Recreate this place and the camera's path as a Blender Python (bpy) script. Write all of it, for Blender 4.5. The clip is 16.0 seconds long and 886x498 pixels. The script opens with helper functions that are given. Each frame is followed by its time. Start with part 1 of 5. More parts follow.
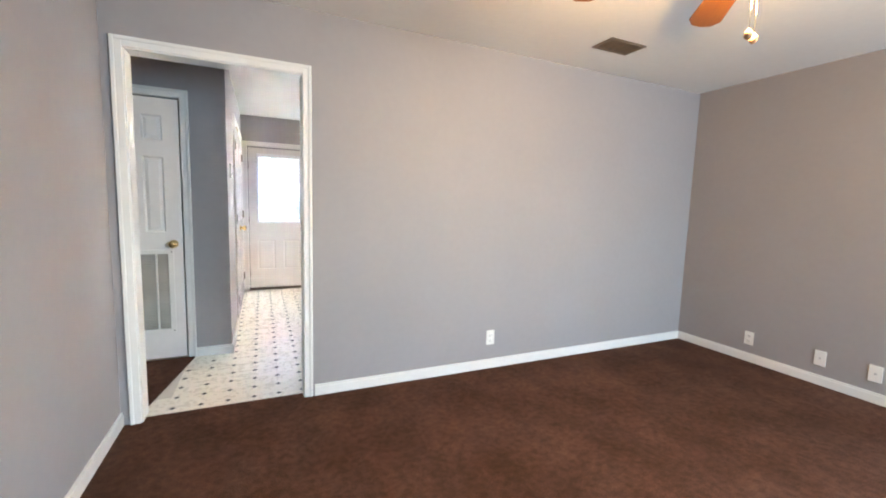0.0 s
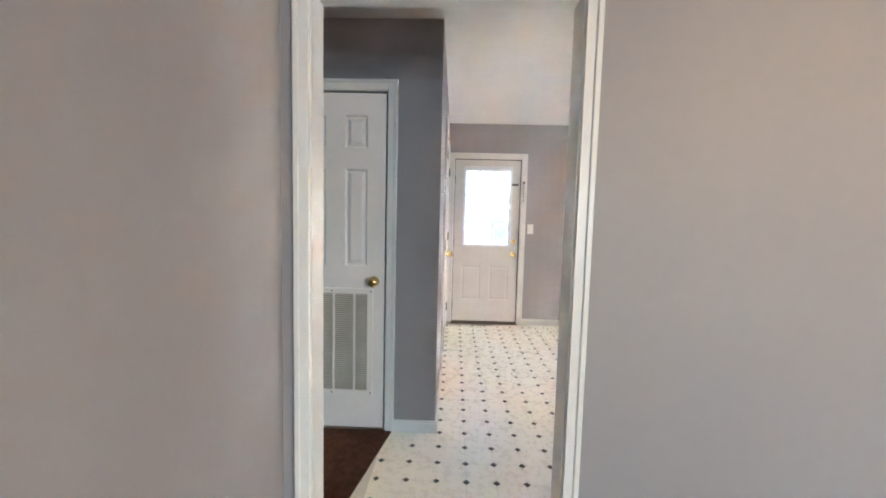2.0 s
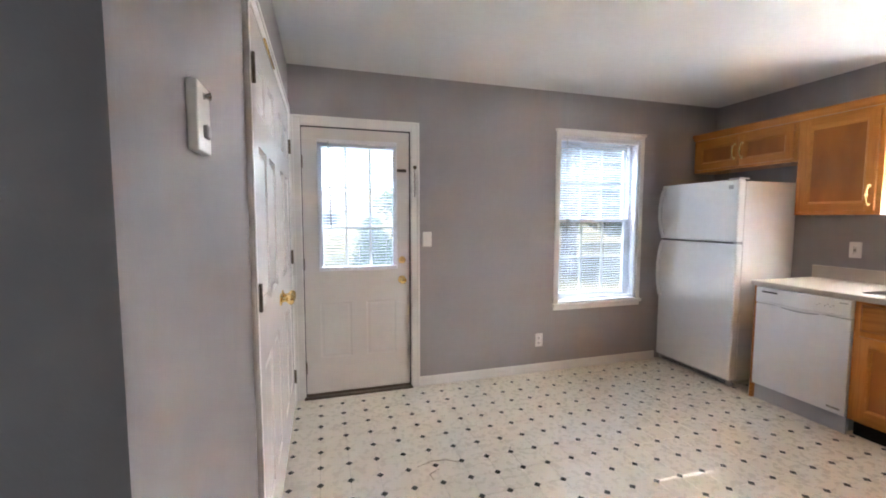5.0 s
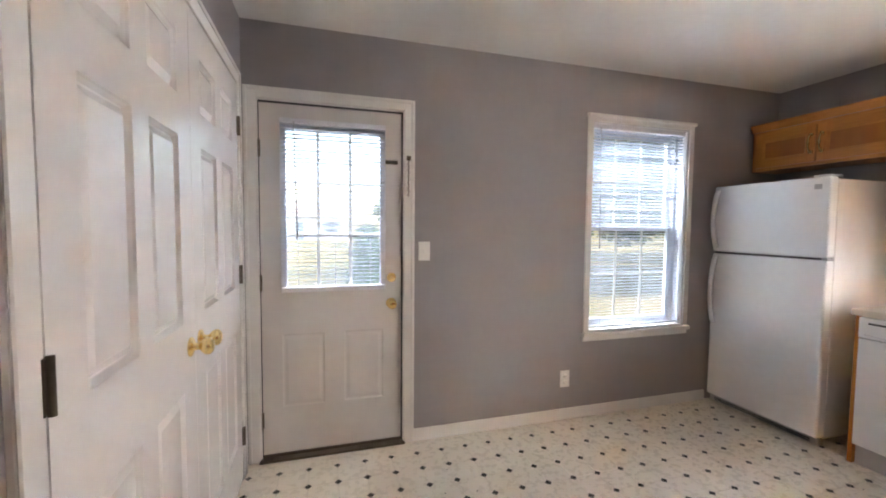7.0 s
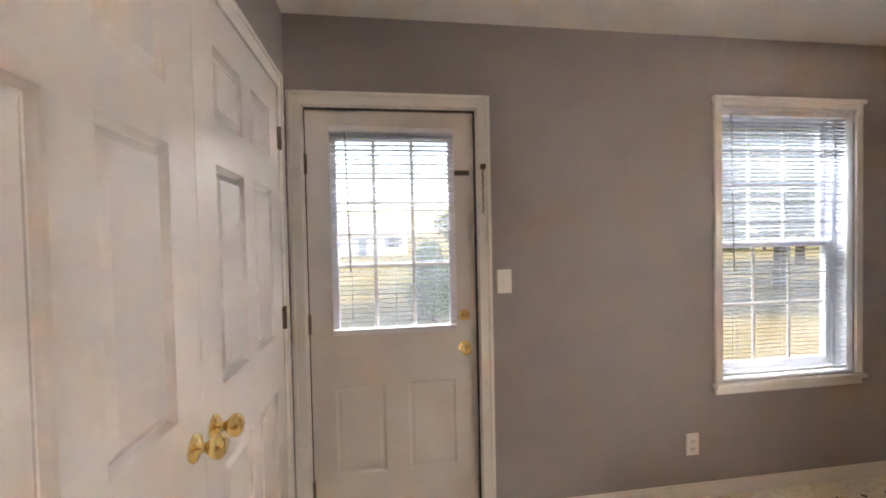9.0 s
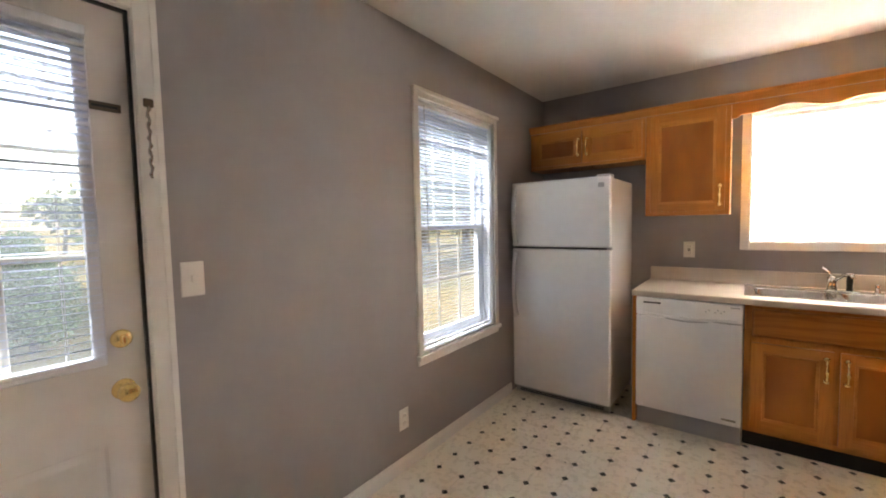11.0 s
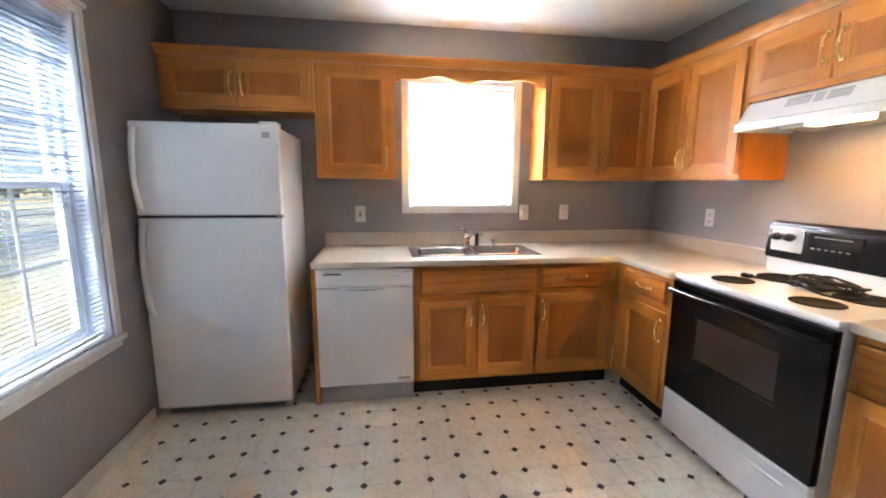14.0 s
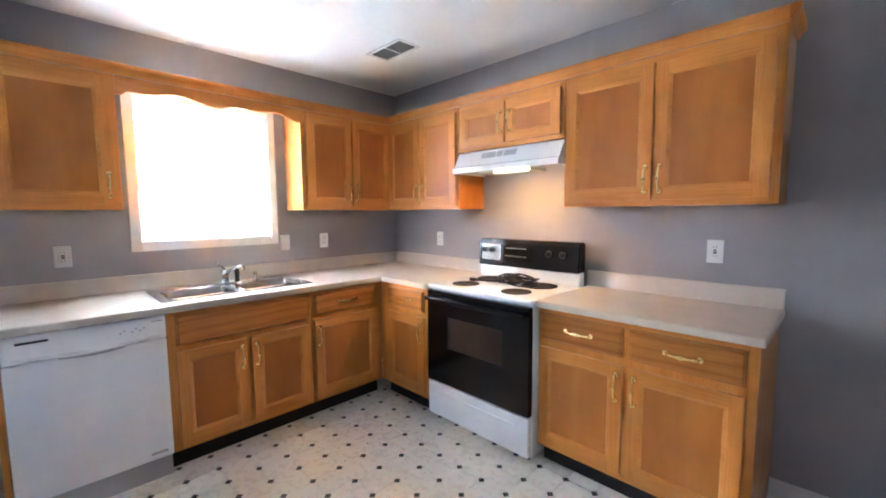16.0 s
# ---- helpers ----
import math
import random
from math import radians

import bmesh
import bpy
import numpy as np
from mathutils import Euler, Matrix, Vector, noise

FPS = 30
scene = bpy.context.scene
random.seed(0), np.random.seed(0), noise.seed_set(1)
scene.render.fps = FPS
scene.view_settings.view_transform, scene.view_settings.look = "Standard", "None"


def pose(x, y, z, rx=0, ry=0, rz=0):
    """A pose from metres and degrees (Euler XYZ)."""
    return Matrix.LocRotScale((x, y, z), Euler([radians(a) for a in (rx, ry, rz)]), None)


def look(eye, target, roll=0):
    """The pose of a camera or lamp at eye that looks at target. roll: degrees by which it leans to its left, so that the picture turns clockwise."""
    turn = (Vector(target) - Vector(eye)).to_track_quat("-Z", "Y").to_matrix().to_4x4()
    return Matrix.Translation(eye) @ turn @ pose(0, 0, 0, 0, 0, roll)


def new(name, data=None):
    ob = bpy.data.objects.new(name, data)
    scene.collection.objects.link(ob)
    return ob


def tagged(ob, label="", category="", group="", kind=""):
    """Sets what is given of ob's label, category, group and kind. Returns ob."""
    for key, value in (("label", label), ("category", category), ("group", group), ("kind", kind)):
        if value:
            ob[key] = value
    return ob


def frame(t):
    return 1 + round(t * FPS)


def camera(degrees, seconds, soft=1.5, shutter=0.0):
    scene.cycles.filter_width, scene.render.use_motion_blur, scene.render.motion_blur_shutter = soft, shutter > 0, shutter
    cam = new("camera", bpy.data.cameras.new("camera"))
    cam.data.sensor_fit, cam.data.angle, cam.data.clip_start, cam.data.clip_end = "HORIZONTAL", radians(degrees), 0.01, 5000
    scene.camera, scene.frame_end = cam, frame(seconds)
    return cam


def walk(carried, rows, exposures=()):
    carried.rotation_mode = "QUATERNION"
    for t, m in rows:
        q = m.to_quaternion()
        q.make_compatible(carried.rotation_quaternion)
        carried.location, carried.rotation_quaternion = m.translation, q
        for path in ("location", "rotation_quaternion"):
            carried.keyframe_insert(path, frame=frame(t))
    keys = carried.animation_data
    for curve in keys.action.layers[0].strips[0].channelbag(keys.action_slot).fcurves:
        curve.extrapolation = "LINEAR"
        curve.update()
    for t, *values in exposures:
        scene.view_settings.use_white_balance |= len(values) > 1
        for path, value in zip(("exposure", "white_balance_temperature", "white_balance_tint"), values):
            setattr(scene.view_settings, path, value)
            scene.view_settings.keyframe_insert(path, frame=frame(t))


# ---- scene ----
cam = camera(95.4, 16.0, soft=1.9)
PATH = [
    (0, (0.149, 0.219, 1.278), (0.965, 2.032, 1.062), 1.7),
    (0.5, (0.083, 0.519, 1.284), (0.566, 2.447, 1.064), 1.7),
    (1, (0.131, 0.86, 1.277), (0.267, 2.844, 1.058), 1.7),
    (1.5, (0.042, 1.186, 1.288), (0.042, 3.176, 1.093), 1.3),
    (2, (-0.012, 1.551, 1.318), (-0.066, 3.543, 1.153), 1.4),
    (2.5, (-0.032, 1.899, 1.301), (-0.078, 3.893, 1.149), 0.9),
    (3, (-0.025, 2.228, 1.306), (-0.009, 4.222, 1.154), 0.7),
    (3.5, (-0.045, 2.561, 1.323), (0.104, 4.549, 1.17), 0.0),
    (4, (-0.031, 2.843, 1.345), (0.295, 4.809, 1.18), -0.1),
    (4.5, (0.038, 3.124, 1.345), (0.6, 5.036, 1.184), -0.1),
    (7, (0.318, 4.067, 1.328), (0.884, 5.982, 1.219), 0.5),
    (7.5, (0.329, 4.165, 1.335), (0.565, 6.151, 1.342), -0.2),
    (8, (0.333, 4.288, 1.417), (0.408, 6.287, 1.405), -0.7),
    (10.5, (0.34, 4.91, 1.336), (1.562, 6.486, 1.181), -1.3),
    (11, (0.341, 4.969, 1.346), (1.931, 6.176, 1.223), -1.2),
    (11.5, (0.362, 4.962, 1.325), (2.195, 5.755, 1.23), -0.8),
    (12, (0.397, 4.954, 1.362), (2.344, 5.386, 1.211), -0.4),
    (12.5, (0.476, 4.995, 1.346), (2.446, 5.187, 1.064), 0.2),
    (13, (0.594, 5.03, 1.296), (2.545, 5.107, 0.863), 0.5),
    (13.5, (0.758, 5.103, 1.296), (2.708, 5.053, 0.854), 0.8),
    (14, (0.838, 5.155, 1.337), (2.791, 4.864, 1.02), 0.4),
    (14.5, (0.865, 5.259, 1.351), (2.746, 4.623, 1.113), -0.5),
    (15, (0.868, 5.381, 1.317), (2.597, 4.398, 1.108), -0.8),
    (15.5, (0.834, 5.41, 1.33), (2.401, 4.183, 1.135), -0.7),
    (16, (0.807, 5.399, 1.343), (2.215, 3.99, 1.166), -0.4),
]
walk(cam, [(t, look(eye, target, roll)) for t, eye, target, roll in PATH], [(0.0, 4.45, 6300, 8), (0.5, 4.35, 6300, 8), (1.0, 4.25, 6300, 8), (1.5, 3.98, 6400, 8), (2.0, 4.05, 6400, 8), (2.5, 4.05, 6400, 9), (3.5, 3.75, 6300, 9), (4.5, 3.4, 6400, 10), (7.5, 3.0, 7200, 13), (8.0, 2.88, 7600, 14), (10.5, 2.8, 8000, 16), (11.0, 2.85, 7700, 13), (12.0, 3.15, 6000, 8), (13.5, 3.15, 6100, 10), (14.5, 3.2, 6400, 9), (15.0, 3.25, 5800, 8), (16.0, 3.3, 5500, 8)])

# ---- light ----
SUN_EL, SUN_AZ = 41.7, -4.0      # degrees; azimuth from +x towards +y
world = bpy.data.worlds.new("world")
scene.world = world
world.use_nodes = True
wn = world.node_tree.nodes
sky = wn.new("ShaderNodeTexSky")
sky.sky_type, sky.sun_disc = "NISHITA", False
sky.dust_density, sky.air_density = 3.0, 1.2
sky.sun_elevation, sky.sun_rotation = radians(SUN_EL), radians(90 - SUN_AZ)
wn["Background"].inputs["Strength"].default_value = 0.11
world.node_tree.links.new(sky.outputs["Color"], wn["Background"].inputs["Color"])

sun_data = bpy.data.lights.new("sun", "SUN")
sun_data.energy, sun_data.angle, sun_data.color = 2.0, radians(0.5), (1.0, 0.95, 0.87)
sun = new("sun", sun_data)
sun_dir = Vector((math.cos(radians(SUN_EL)) * math.cos(radians(SUN_AZ)), math.cos(radians(SUN_EL)) * math.sin(radians(SUN_AZ)), math.sin(radians(SUN_EL))))
sun.matrix_world = look((30, 5, 30), Vector((30, 5, 30)) - sun_dir)


def area(name, m, sx, sy, watts, color):
    d = bpy.data.lights.new(name, "AREA")
    d.shape, d.size, d.size_y, d.energy, d.color = "RECTANGLE", sx, sy, watts, color
    o = new(name, d)
    o.matrix_world = m
    return o


def point(name, p, watts, color, radius=0.04):
    d = bpy.data.lights.new(name, "POINT")
    d.energy, d.color, d.shadow_soft_size = watts, color, radius
    o = new(name, d)
    o.location = p
    return o


# daylight lamps in front-room window openings out of view; the east one is added
area("window_light_south", look((2.9, -2.52, 1.35), (2.4, 2.0, 0.9)), 1.6, 1.25, 9.2, (0.62, 0.82, 1.0))
area("added_light_east", look((3.97, -0.9, 1.35), (0.0, -0.9, 1.0)), 1.1, 1.25, 0.9, (0.80, 0.92, 1.0))

# daylight in the opening of the sink window, outside its glass
area("window_light_sink", look((3.985, 4.578, 1.61), (3.0, 4.578, 1.61)), 0.70, 0.80, 52, (0.97, 0.97, 1.0))

# unseen lamp added above the yard: fills back door and window under the eaves
area("added_sky_fill_back", look((1.65, 6.458 + 1.6, 3.55), (1.65, 6.458 - 0.6, 0.9)), 3.8, 0.9, 85, (0.74, 0.86, 1.0))

# ---- materials ----


def base_mat(name, rough=0.5, metal=0.0, spec=0.5):
    m = bpy.data.materials.new(name)
    m.use_nodes = True
    b = m.node_tree.nodes["Principled BSDF"]
    b.inputs["Roughness"].default_value, b.inputs["Metallic"].default_value = rough, metal
    b.inputs["Specular IOR Level"].default_value = spec
    return m, m.node_tree.nodes, m.node_tree.links, b


def noise_node(n, l, scale, detail=4.0, stretch=(1, 1, 1), coord="Object", shift=0.0, spread=0.0):
    tc = n.new("ShaderNodeTexCoord")
    mp = n.new("ShaderNodeMapping")
    mp.inputs["Scale"].default_value = stretch
    mp.inputs["Location"].default_value = (shift, shift * 0.7, shift * 1.3)
    l.new(tc.outputs[coord], mp.inputs["Vector"])
    if spread:
        info, mul, add = n.new("ShaderNodeObjectInfo"), n.new("ShaderNodeMath"), n.new("ShaderNodeVectorMath")
        mul.operation = "MULTIPLY"
        mul.inputs[1].default_value = spread
        l.new(info.outputs["Random"], mul.inputs[0])
        l.new(mp.outputs["Vector"], add.inputs[0])
        l.new(mul.outputs[0], add.inputs[1])
        out = add.outputs[0]
    else:
        out = mp.outputs["Vector"]
    t = n.new("ShaderNodeTexNoise")
    t.inputs["Scale"].default_value, t.inputs["Detail"].default_value = scale, detail
    l.new(out, t.inputs["Vector"])
    return t.outputs["Fac"]


def ramp(n, l, fac, stops):
    r = n.new("ShaderNodeValToRGB")
    while len(r.color_ramp.elements) < len(stops):
        r.color_ramp.elements.new(0.5)
    for e, (p, c) in zip(r.color_ramp.elements, stops):
        e.position, e.color = p, (*c, 1)
    l.new(fac, r.inputs["Fac"])
    return r.outputs["Color"]


def mixc(n, l, kind, fac, a, b):
    x = n.new("ShaderNodeMix")
    x.data_type, x.blend_type = "RGBA", kind
    if isinstance(fac, float):
        x.inputs[0].default_value = fac
    else:
        l.new(fac, x.inputs[0])
    for s, v in ((6, a), (7, b)):
        if isinstance(v, tuple):
            x.inputs[s].default_value = (*v, 1)
        else:
            l.new(v, x.inputs[s])
    return x.outputs[2]


def bump(n, l, b, fac, strength, dist):
    u = n.new("ShaderNodeBump")
    u.inputs["Strength"].default_value, u.inputs["Distance"].default_value = strength, dist
    l.new(fac, u.inputs["Height"])
    l.new(u.outputs["Normal"], b.inputs["Normal"])


def paint(name, color, rough=0.5, var=0.05, grain=180, bumpy=0.15, dist=0.001, big=1.3, spec=0.4):
    m, n, l, b = base_mat(name, rough, 0.0, spec)
    lo, hi = tuple(c * (1 - var) for c in color), tuple(min(1, c * (1 + var)) for c in color)
    c1 = ramp(n, l, noise_node(n, l, big, 5.0), [(0.3, lo), (0.7, hi)])
    c2 = ramp(n, l, noise_node(n, l, 22.0, 4.0, shift=3), [(0.3, (0.97,) * 3), (0.7, (1, 1, 1))])
    l.new(mixc(n, l, "MULTIPLY", 1.0, c1, c2), b.inputs["Base Color"])
    if bumpy:
        bump(n, l, b, noise_node(n, l, grain, 3.0), bumpy, dist)
    return m


WALL = paint("wall_paint", (0.325, 0.305, 0.307), 0.55, 0.03, 140, 0.25, 0.0012)
CEIL = paint("ceiling_paint", (0.80, 0.79, 0.77), 0.8, 0.02, 120, 0.4, 0.002)
TRIM = paint("trim_paint", (0.78, 0.77, 0.74), 0.32, 0.03, 60, 0.05, 0.0006)
DOORW = paint("door_paint", (0.82, 0.80, 0.78), 0.25, 0.03, 90, 0.06, 0.0006)
DOORBACK = paint("back_door_paint", (0.70, 0.67, 0.64), 0.4, 0.05, 90, 0.06, 0.0006)
WHITE_APP = paint("appliance_enamel", (0.90, 0.90, 0.90), 0.22, 0.015, 420, 0.12, 0.0005)
WHITE_PLATE = paint("plate_plastic", (0.80, 0.79, 0.76), 0.3, 0.02, 50, 0.0)
VINYL_WHITE = paint("window_vinyl", (0.80, 0.81, 0.84), 0.35, 0.02, 50, 0.0)
GREY_PLASTIC = paint("grey_plastic", (0.45, 0.45, 0.46), 0.45, 0.05, 80, 0.05)
DARK = paint("dark_plastic", (0.02, 0.02, 0.022), 0.4, 0.1, 80, 0.05)
# near-black colour puts the toe recess's shade into the board
SHADOW_GAP = paint("toe_recess_shade", (0.015, 0.013, 0.012), 0.7, 0.2, 80, 0.1)
BLACK_GLOSS = paint("black_enamel", (0.006, 0.006, 0.007), 0.14, 0.1, 80, 0.0, spec=0.3)
BURNT = paint("burner_well_black", (0.01, 0.009, 0.009), 0.6, 0.2, 80, 0.1, spec=0.2)
CORD = paint("cord_rubber", (0.016, 0.014, 0.014), 0.5, 0.1, 80, 0.1)
LAMINATE = paint("beige_laminate", (0.60, 0.53, 0.45), 0.38, 0.04, 500, 0.05, 0.0004, big=9.0)
VENT_TAN = paint("register_metal", (0.16, 0.12, 0.085), 0.5, 0.08, 80, 0.05)
BRONZE = paint("worn_hinge_metal", (0.10, 0.075, 0.05), 0.45, 0.2, 120, 0.1)
STUCCO = paint("outer_wall_siding", (0.62, 0.60, 0.56), 0.7, 0.04, 60, 0.2)


def metal(name, color, rough, var=0.1):
    m, n, l, b = base_mat(name, rough, 1.0)
    l.new(ramp(n, l, noise_node(n, l, 14.0, 4.0), [(0.3, tuple(c * (1 - var) for c in color)), (0.7, color)]), b.inputs["Base Color"])
    return m


BRASS = metal("polished_brass", (0.95, 0.70, 0.31), 0.22)
CHROME = metal("chrome", (0.75, 0.75, 0.76), 0.12)
STEEL = metal("brushed_steel", (0.46, 0.45, 0.44), 0.24)


def oak(name, horizontal=False, tone=1.0, fine=1.0, pores=0.28, figure=False, red=0.0):
    m, n, l, b = base_mat(name, 0.36, 0.0, 0.4)
    s = (1.6, 15, 15) if horizontal else (15, 15, 1.6)
    s2 = (6, 150, 150) if horizontal else (150, 150, 6)
    k = tuple(c * tone for c in (0.93, 0.80 - 0.13 * red, 0.62 - 0.2 * red))
    dark, mid, light = ((0.42 * k[0], 0.165 * k[1], 0.032 * k[2]), (0.50 * k[0], 0.21 * k[1], 0.046 * k[2]), (0.58 * k[0], 0.265 * k[1], 0.068 * k[2]))
    g = ramp(n, l, noise_node(n, l, 1.0 * fine, 5.0, s, spread=9.0), [(0.15, dark), (0.5, mid), (0.88, light)])
    p = ramp(n, l, noise_node(n, l, 1.0, 3.0, s2, shift=5, spread=7.0), [(0.35, (0.74, 0.60, 0.44)), (0.52, (1, 1, 1))])
    big = ramp(n, l, noise_node(n, l, 2.5, 4.0, (2.2, 2.2, 0.8) if red > 0 else (1, 1, 1), shift=9, spread=5.0), [(0.32, (0.84, 0.80, 0.76) if red > 0 else (0.88, 0.86, 0.84)), (0.68, (1.14, 1.13, 1.12) if red > 0 else (1.05, 1.04, 1.02))])
    l.new(mixc(n, l, "MULTIPLY", 1.0, mixc(n, l, "MULTIPLY", pores, g, p), big), b.inputs["Base Color"])
    if figure:
        # plain-sawn figure: long pointed bands, bent by noise
        tc, mp, wv = n.new("ShaderNodeTexCoord"), n.new("ShaderNodeMapping"), n.new("ShaderNodeTexWave")
        info, add = n.new("ShaderNodeObjectInfo"), n.new("ShaderNodeVectorMath")
        mp.inputs["Scale"].default_value = (0.35, 1, 1.6) if horizontal else (1.6, 1, 0.3)
        wv.wave_type, wv.bands_direction = "BANDS", "Z" if horizontal else "X"
        wv.inputs["Scale"].default_value, wv.inputs["Distortion"].default_value = 4.0, 9.0
        wv.inputs["Detail"].default_value, wv.inputs["Detail Scale"].default_value = 3.0, 0.7
        l.new(tc.outputs["Object"], mp.inputs["Vector"])
        l.new(mp.outputs["Vector"], add.inputs[0])
        l.new(info.outputs["Random"], add.inputs[1])
        l.new(add.outputs[0], wv.inputs["Vector"])
        band = ramp(n, l, wv.outputs["Fac"], [(0.0, (0.80, 0.74, 0.66)), (0.35, (1, 1, 1)), (1.0, (1.06, 1.05, 1.03))])
        src = b.inputs["Base Color"].links[0].from_socket
        l.new(mixc(n, l, "MULTIPLY", 0.8 if horizontal else 0.45, src, band), b.inputs["Base Color"])
    bump(n, l, b, noise_node(n, l, 1.0, 3.0, s2, shift=5), 0.10 * min(1.0, pores / 0.3), 0.0006)
    return m


OAK_V = oak("oak_upright_grain", False, 1.28, pores=0.4, red=-0.35)
OAK_H = oak("oak_level_grain", True, 1.24, pores=0.4, red=-0.35)
OAK_P = oak("oak_veneer_panel", False, 0.86, 0.45, 0.06, red=0.5)
OAK_D = oak("oak_drawer_cathedral", True, 0.98, 1.0, 0.4, True)
FAN_WOOD = oak("fan_blade_wood", True, 0.55)


def carpet():
    m, n, l, b = base_mat("brown_carpet", 0.95, 0.0, 0.1)
    big = ramp(n, l, noise_node(n, l, 2.2, 5.0), [(0.34, (0.078, 0.037, 0.024)), (0.66, (0.112, 0.057, 0.039))])
    fib = ramp(n, l, noise_node(n, l, 190.0, 3.0), [(0.3, (0.5, 0.5, 0.5)), (0.72, (1.35, 1.3, 1.25))])
    clump = ramp(n, l, noise_node(n, l, 28.0, 4.0, shift=2), [(0.3, (0.75, 0.75, 0.75)), (0.7, (1.2, 1.2, 1.2))])
    swath = ramp(n, l, noise_node(n, l, 1.0, 3.0, (4.2, 2.0, 1.0), shift=7), [(0.38, (0.90, 0.90, 0.90)), (0.64, (1.12, 1.11, 1.10))])
    big = mixc(n, l, "MULTIPLY", 1.0, big, swath)
    l.new(mixc(n, l, "MULTIPLY", 1.0, mixc(n, l, "MULTIPLY", 1.0, big, fib), clump), b.inputs["Base Color"])
    bump(n, l, b, noise_node(n, l, 160.0, 3.0), 0.9, 0.006)
    return m


CARPET = carpet()


def vinyl(name, a, c, rough):
    m, n, l, b = base_mat(name, rough, 0.0, 0.5)
    x = ramp(n, l, noise_node(n, l, 9.0, 5.0, coord="Object", spread=4.0), [(0.3, a), (0.7, c)])
    dirt = ramp(n, l, noise_node(n, l, 45.0, 5.0, shift=4, spread=6.0), [(0.25, (0.985, 0.98, 0.97)), (0.5, (1, 1, 1))])
    l.new(mixc(n, l, "MULTIPLY", 1.0, x, dirt), b.inputs["Base Color"])
    r = ramp(n, l, noise_node(n, l, 30.0, 3.0, spread=3.0), [(0.3, (rough * 0.8,) * 3), (0.7, (rough * 1.3,) * 3)])
    l.new(r, b.inputs["Roughness"])
    bump(n, l, b, noise_node(n, l, 40.0, 2.0), 0.05, 0.0006)
    return m


VINYL = vinyl("cream_vinyl_tile", (0.85, 0.81, 0.705), (0.88, 0.84, 0.745), 0.28)
VINYL_DOT = vinyl("green_black_vinyl_inset", (0.022, 0.027, 0.022), (0.045, 0.05, 0.04), 0.3)
VINYL_JOINT = vinyl("vinyl_joint_print", (0.60, 0.565, 0.49), (0.66, 0.62, 0.55), 0.35)


def glass_mat():
    m, n, l, b = base_mat("window_glass", 0.0)
    b.inputs["Transmission Weight"].default_value, b.inputs["IOR"].default_value = 1.0, 1.02
    b.inputs["Base Color"].default_value = (0.97, 0.98, 0.98, 1)
    # translucent share puts a pale veil of glare into the panes
    t, mx = n.new("ShaderNodeBsdfTranslucent"), n.new("ShaderNodeMixShader")
    t.inputs["Color"].default_value = (0.9, 0.93, 1.0, 1)
    l.new(ramp(n, l, noise_node(n, l, 3.0, 4.0), [(0.3, (0.03,) * 3), (0.7, (0.07,) * 3)]), mx.inputs[0])
    l.new(b.outputs[0], mx.inputs[1])
    l.new(t.outputs[0], mx.inputs[2])
    l.new(mx.outputs[0], n["Material Output"].inputs["Surface"])
    return m


GLASS = glass_mat()


def slat_mat(name, color, through_light):
    m, n, l, b = base_mat(name, 0.45)
    b.inputs["Base Color"].default_value = (*color, 1)
    t, mx = n.new("ShaderNodeBsdfTranslucent"), n.new("ShaderNodeMixShader")
    t.inputs["Color"].default_value = (*color, 1)
    mx.inputs[0].default_value = through_light
    l.new(b.outputs[0], mx.inputs[1])
    l.new(t.outputs[0], mx.inputs[2])
    l.new(mx.outputs[0], n["Material Output"].inputs["Surface"])
    return m


SLAT = slat_mat("blind_slat_white", (0.80, 0.85, 0.96), 0.65)
MUNTIN = slat_mat("translucent_grille_plastic", (0.78, 0.75, 0.68), 0.15)
SLAT_SUN = slat_mat("blind_slat_thin_white", (0.86, 0.85, 0.84), 0.5)


def emit(name, color, strength):
    m = bpy.data.materials.new(name)
    m.use_nodes = True
    b = m.node_tree.nodes["Principled BSDF"]
    b.inputs["Base Color"].default_value = (*color, 1)
    b.inputs["Emission Color"].default_value = (*color, 1)
    b.inputs["Emission Strength"].default_value = strength
    return m


HOOD_LENS = emit("hood_lamp_lens", (1.0, 0.74, 0.40), 1.1)
FAN_BULB = emit("fan_lamp_bulb", (1.0, 0.55, 0.24), 2.0)
FROSTED = paint("frosted_glass_bowl", (0.78, 0.76, 0.70), 0.2, 0.02, 50, 0.0)


def grass_mat():
    m, n, l, b = base_mat("dry_lawn", 0.9, 0.0, 0.1)
    g = ramp(n, l, noise_node(n, l, 0.35, 6.0), [(0.3, (0.115, 0.092, 0.036)), (0.55, (0.090, 0.080, 0.030)), (0.75, (0.045, 0.058, 0.022))])
    f = ramp(n, l, noise_node(n, l, 30.0, 4.0), [(0.3, (0.7, 0.7, 0.7)), (0.7, (1.2, 1.2, 1.2))])
    l.new(mixc(n, l, "MULTIPLY", 1.0, g, f), b.inputs["Base Color"])
    bump(n, l, b, noise_node(n, l, 60.0, 3.0), 0.6, 0.03)
    return m


GRASS = grass_mat()


def leaf_mat(name, a, c):
    m, n, l, b = base_mat(name, 0.6, 0.0, 0.3)
    l.new(ramp(n, l, noise_node(n, l, 3.0, 4.0), [(0.3, a), (0.7, c)]), b.inputs["Base Color"])
    return m


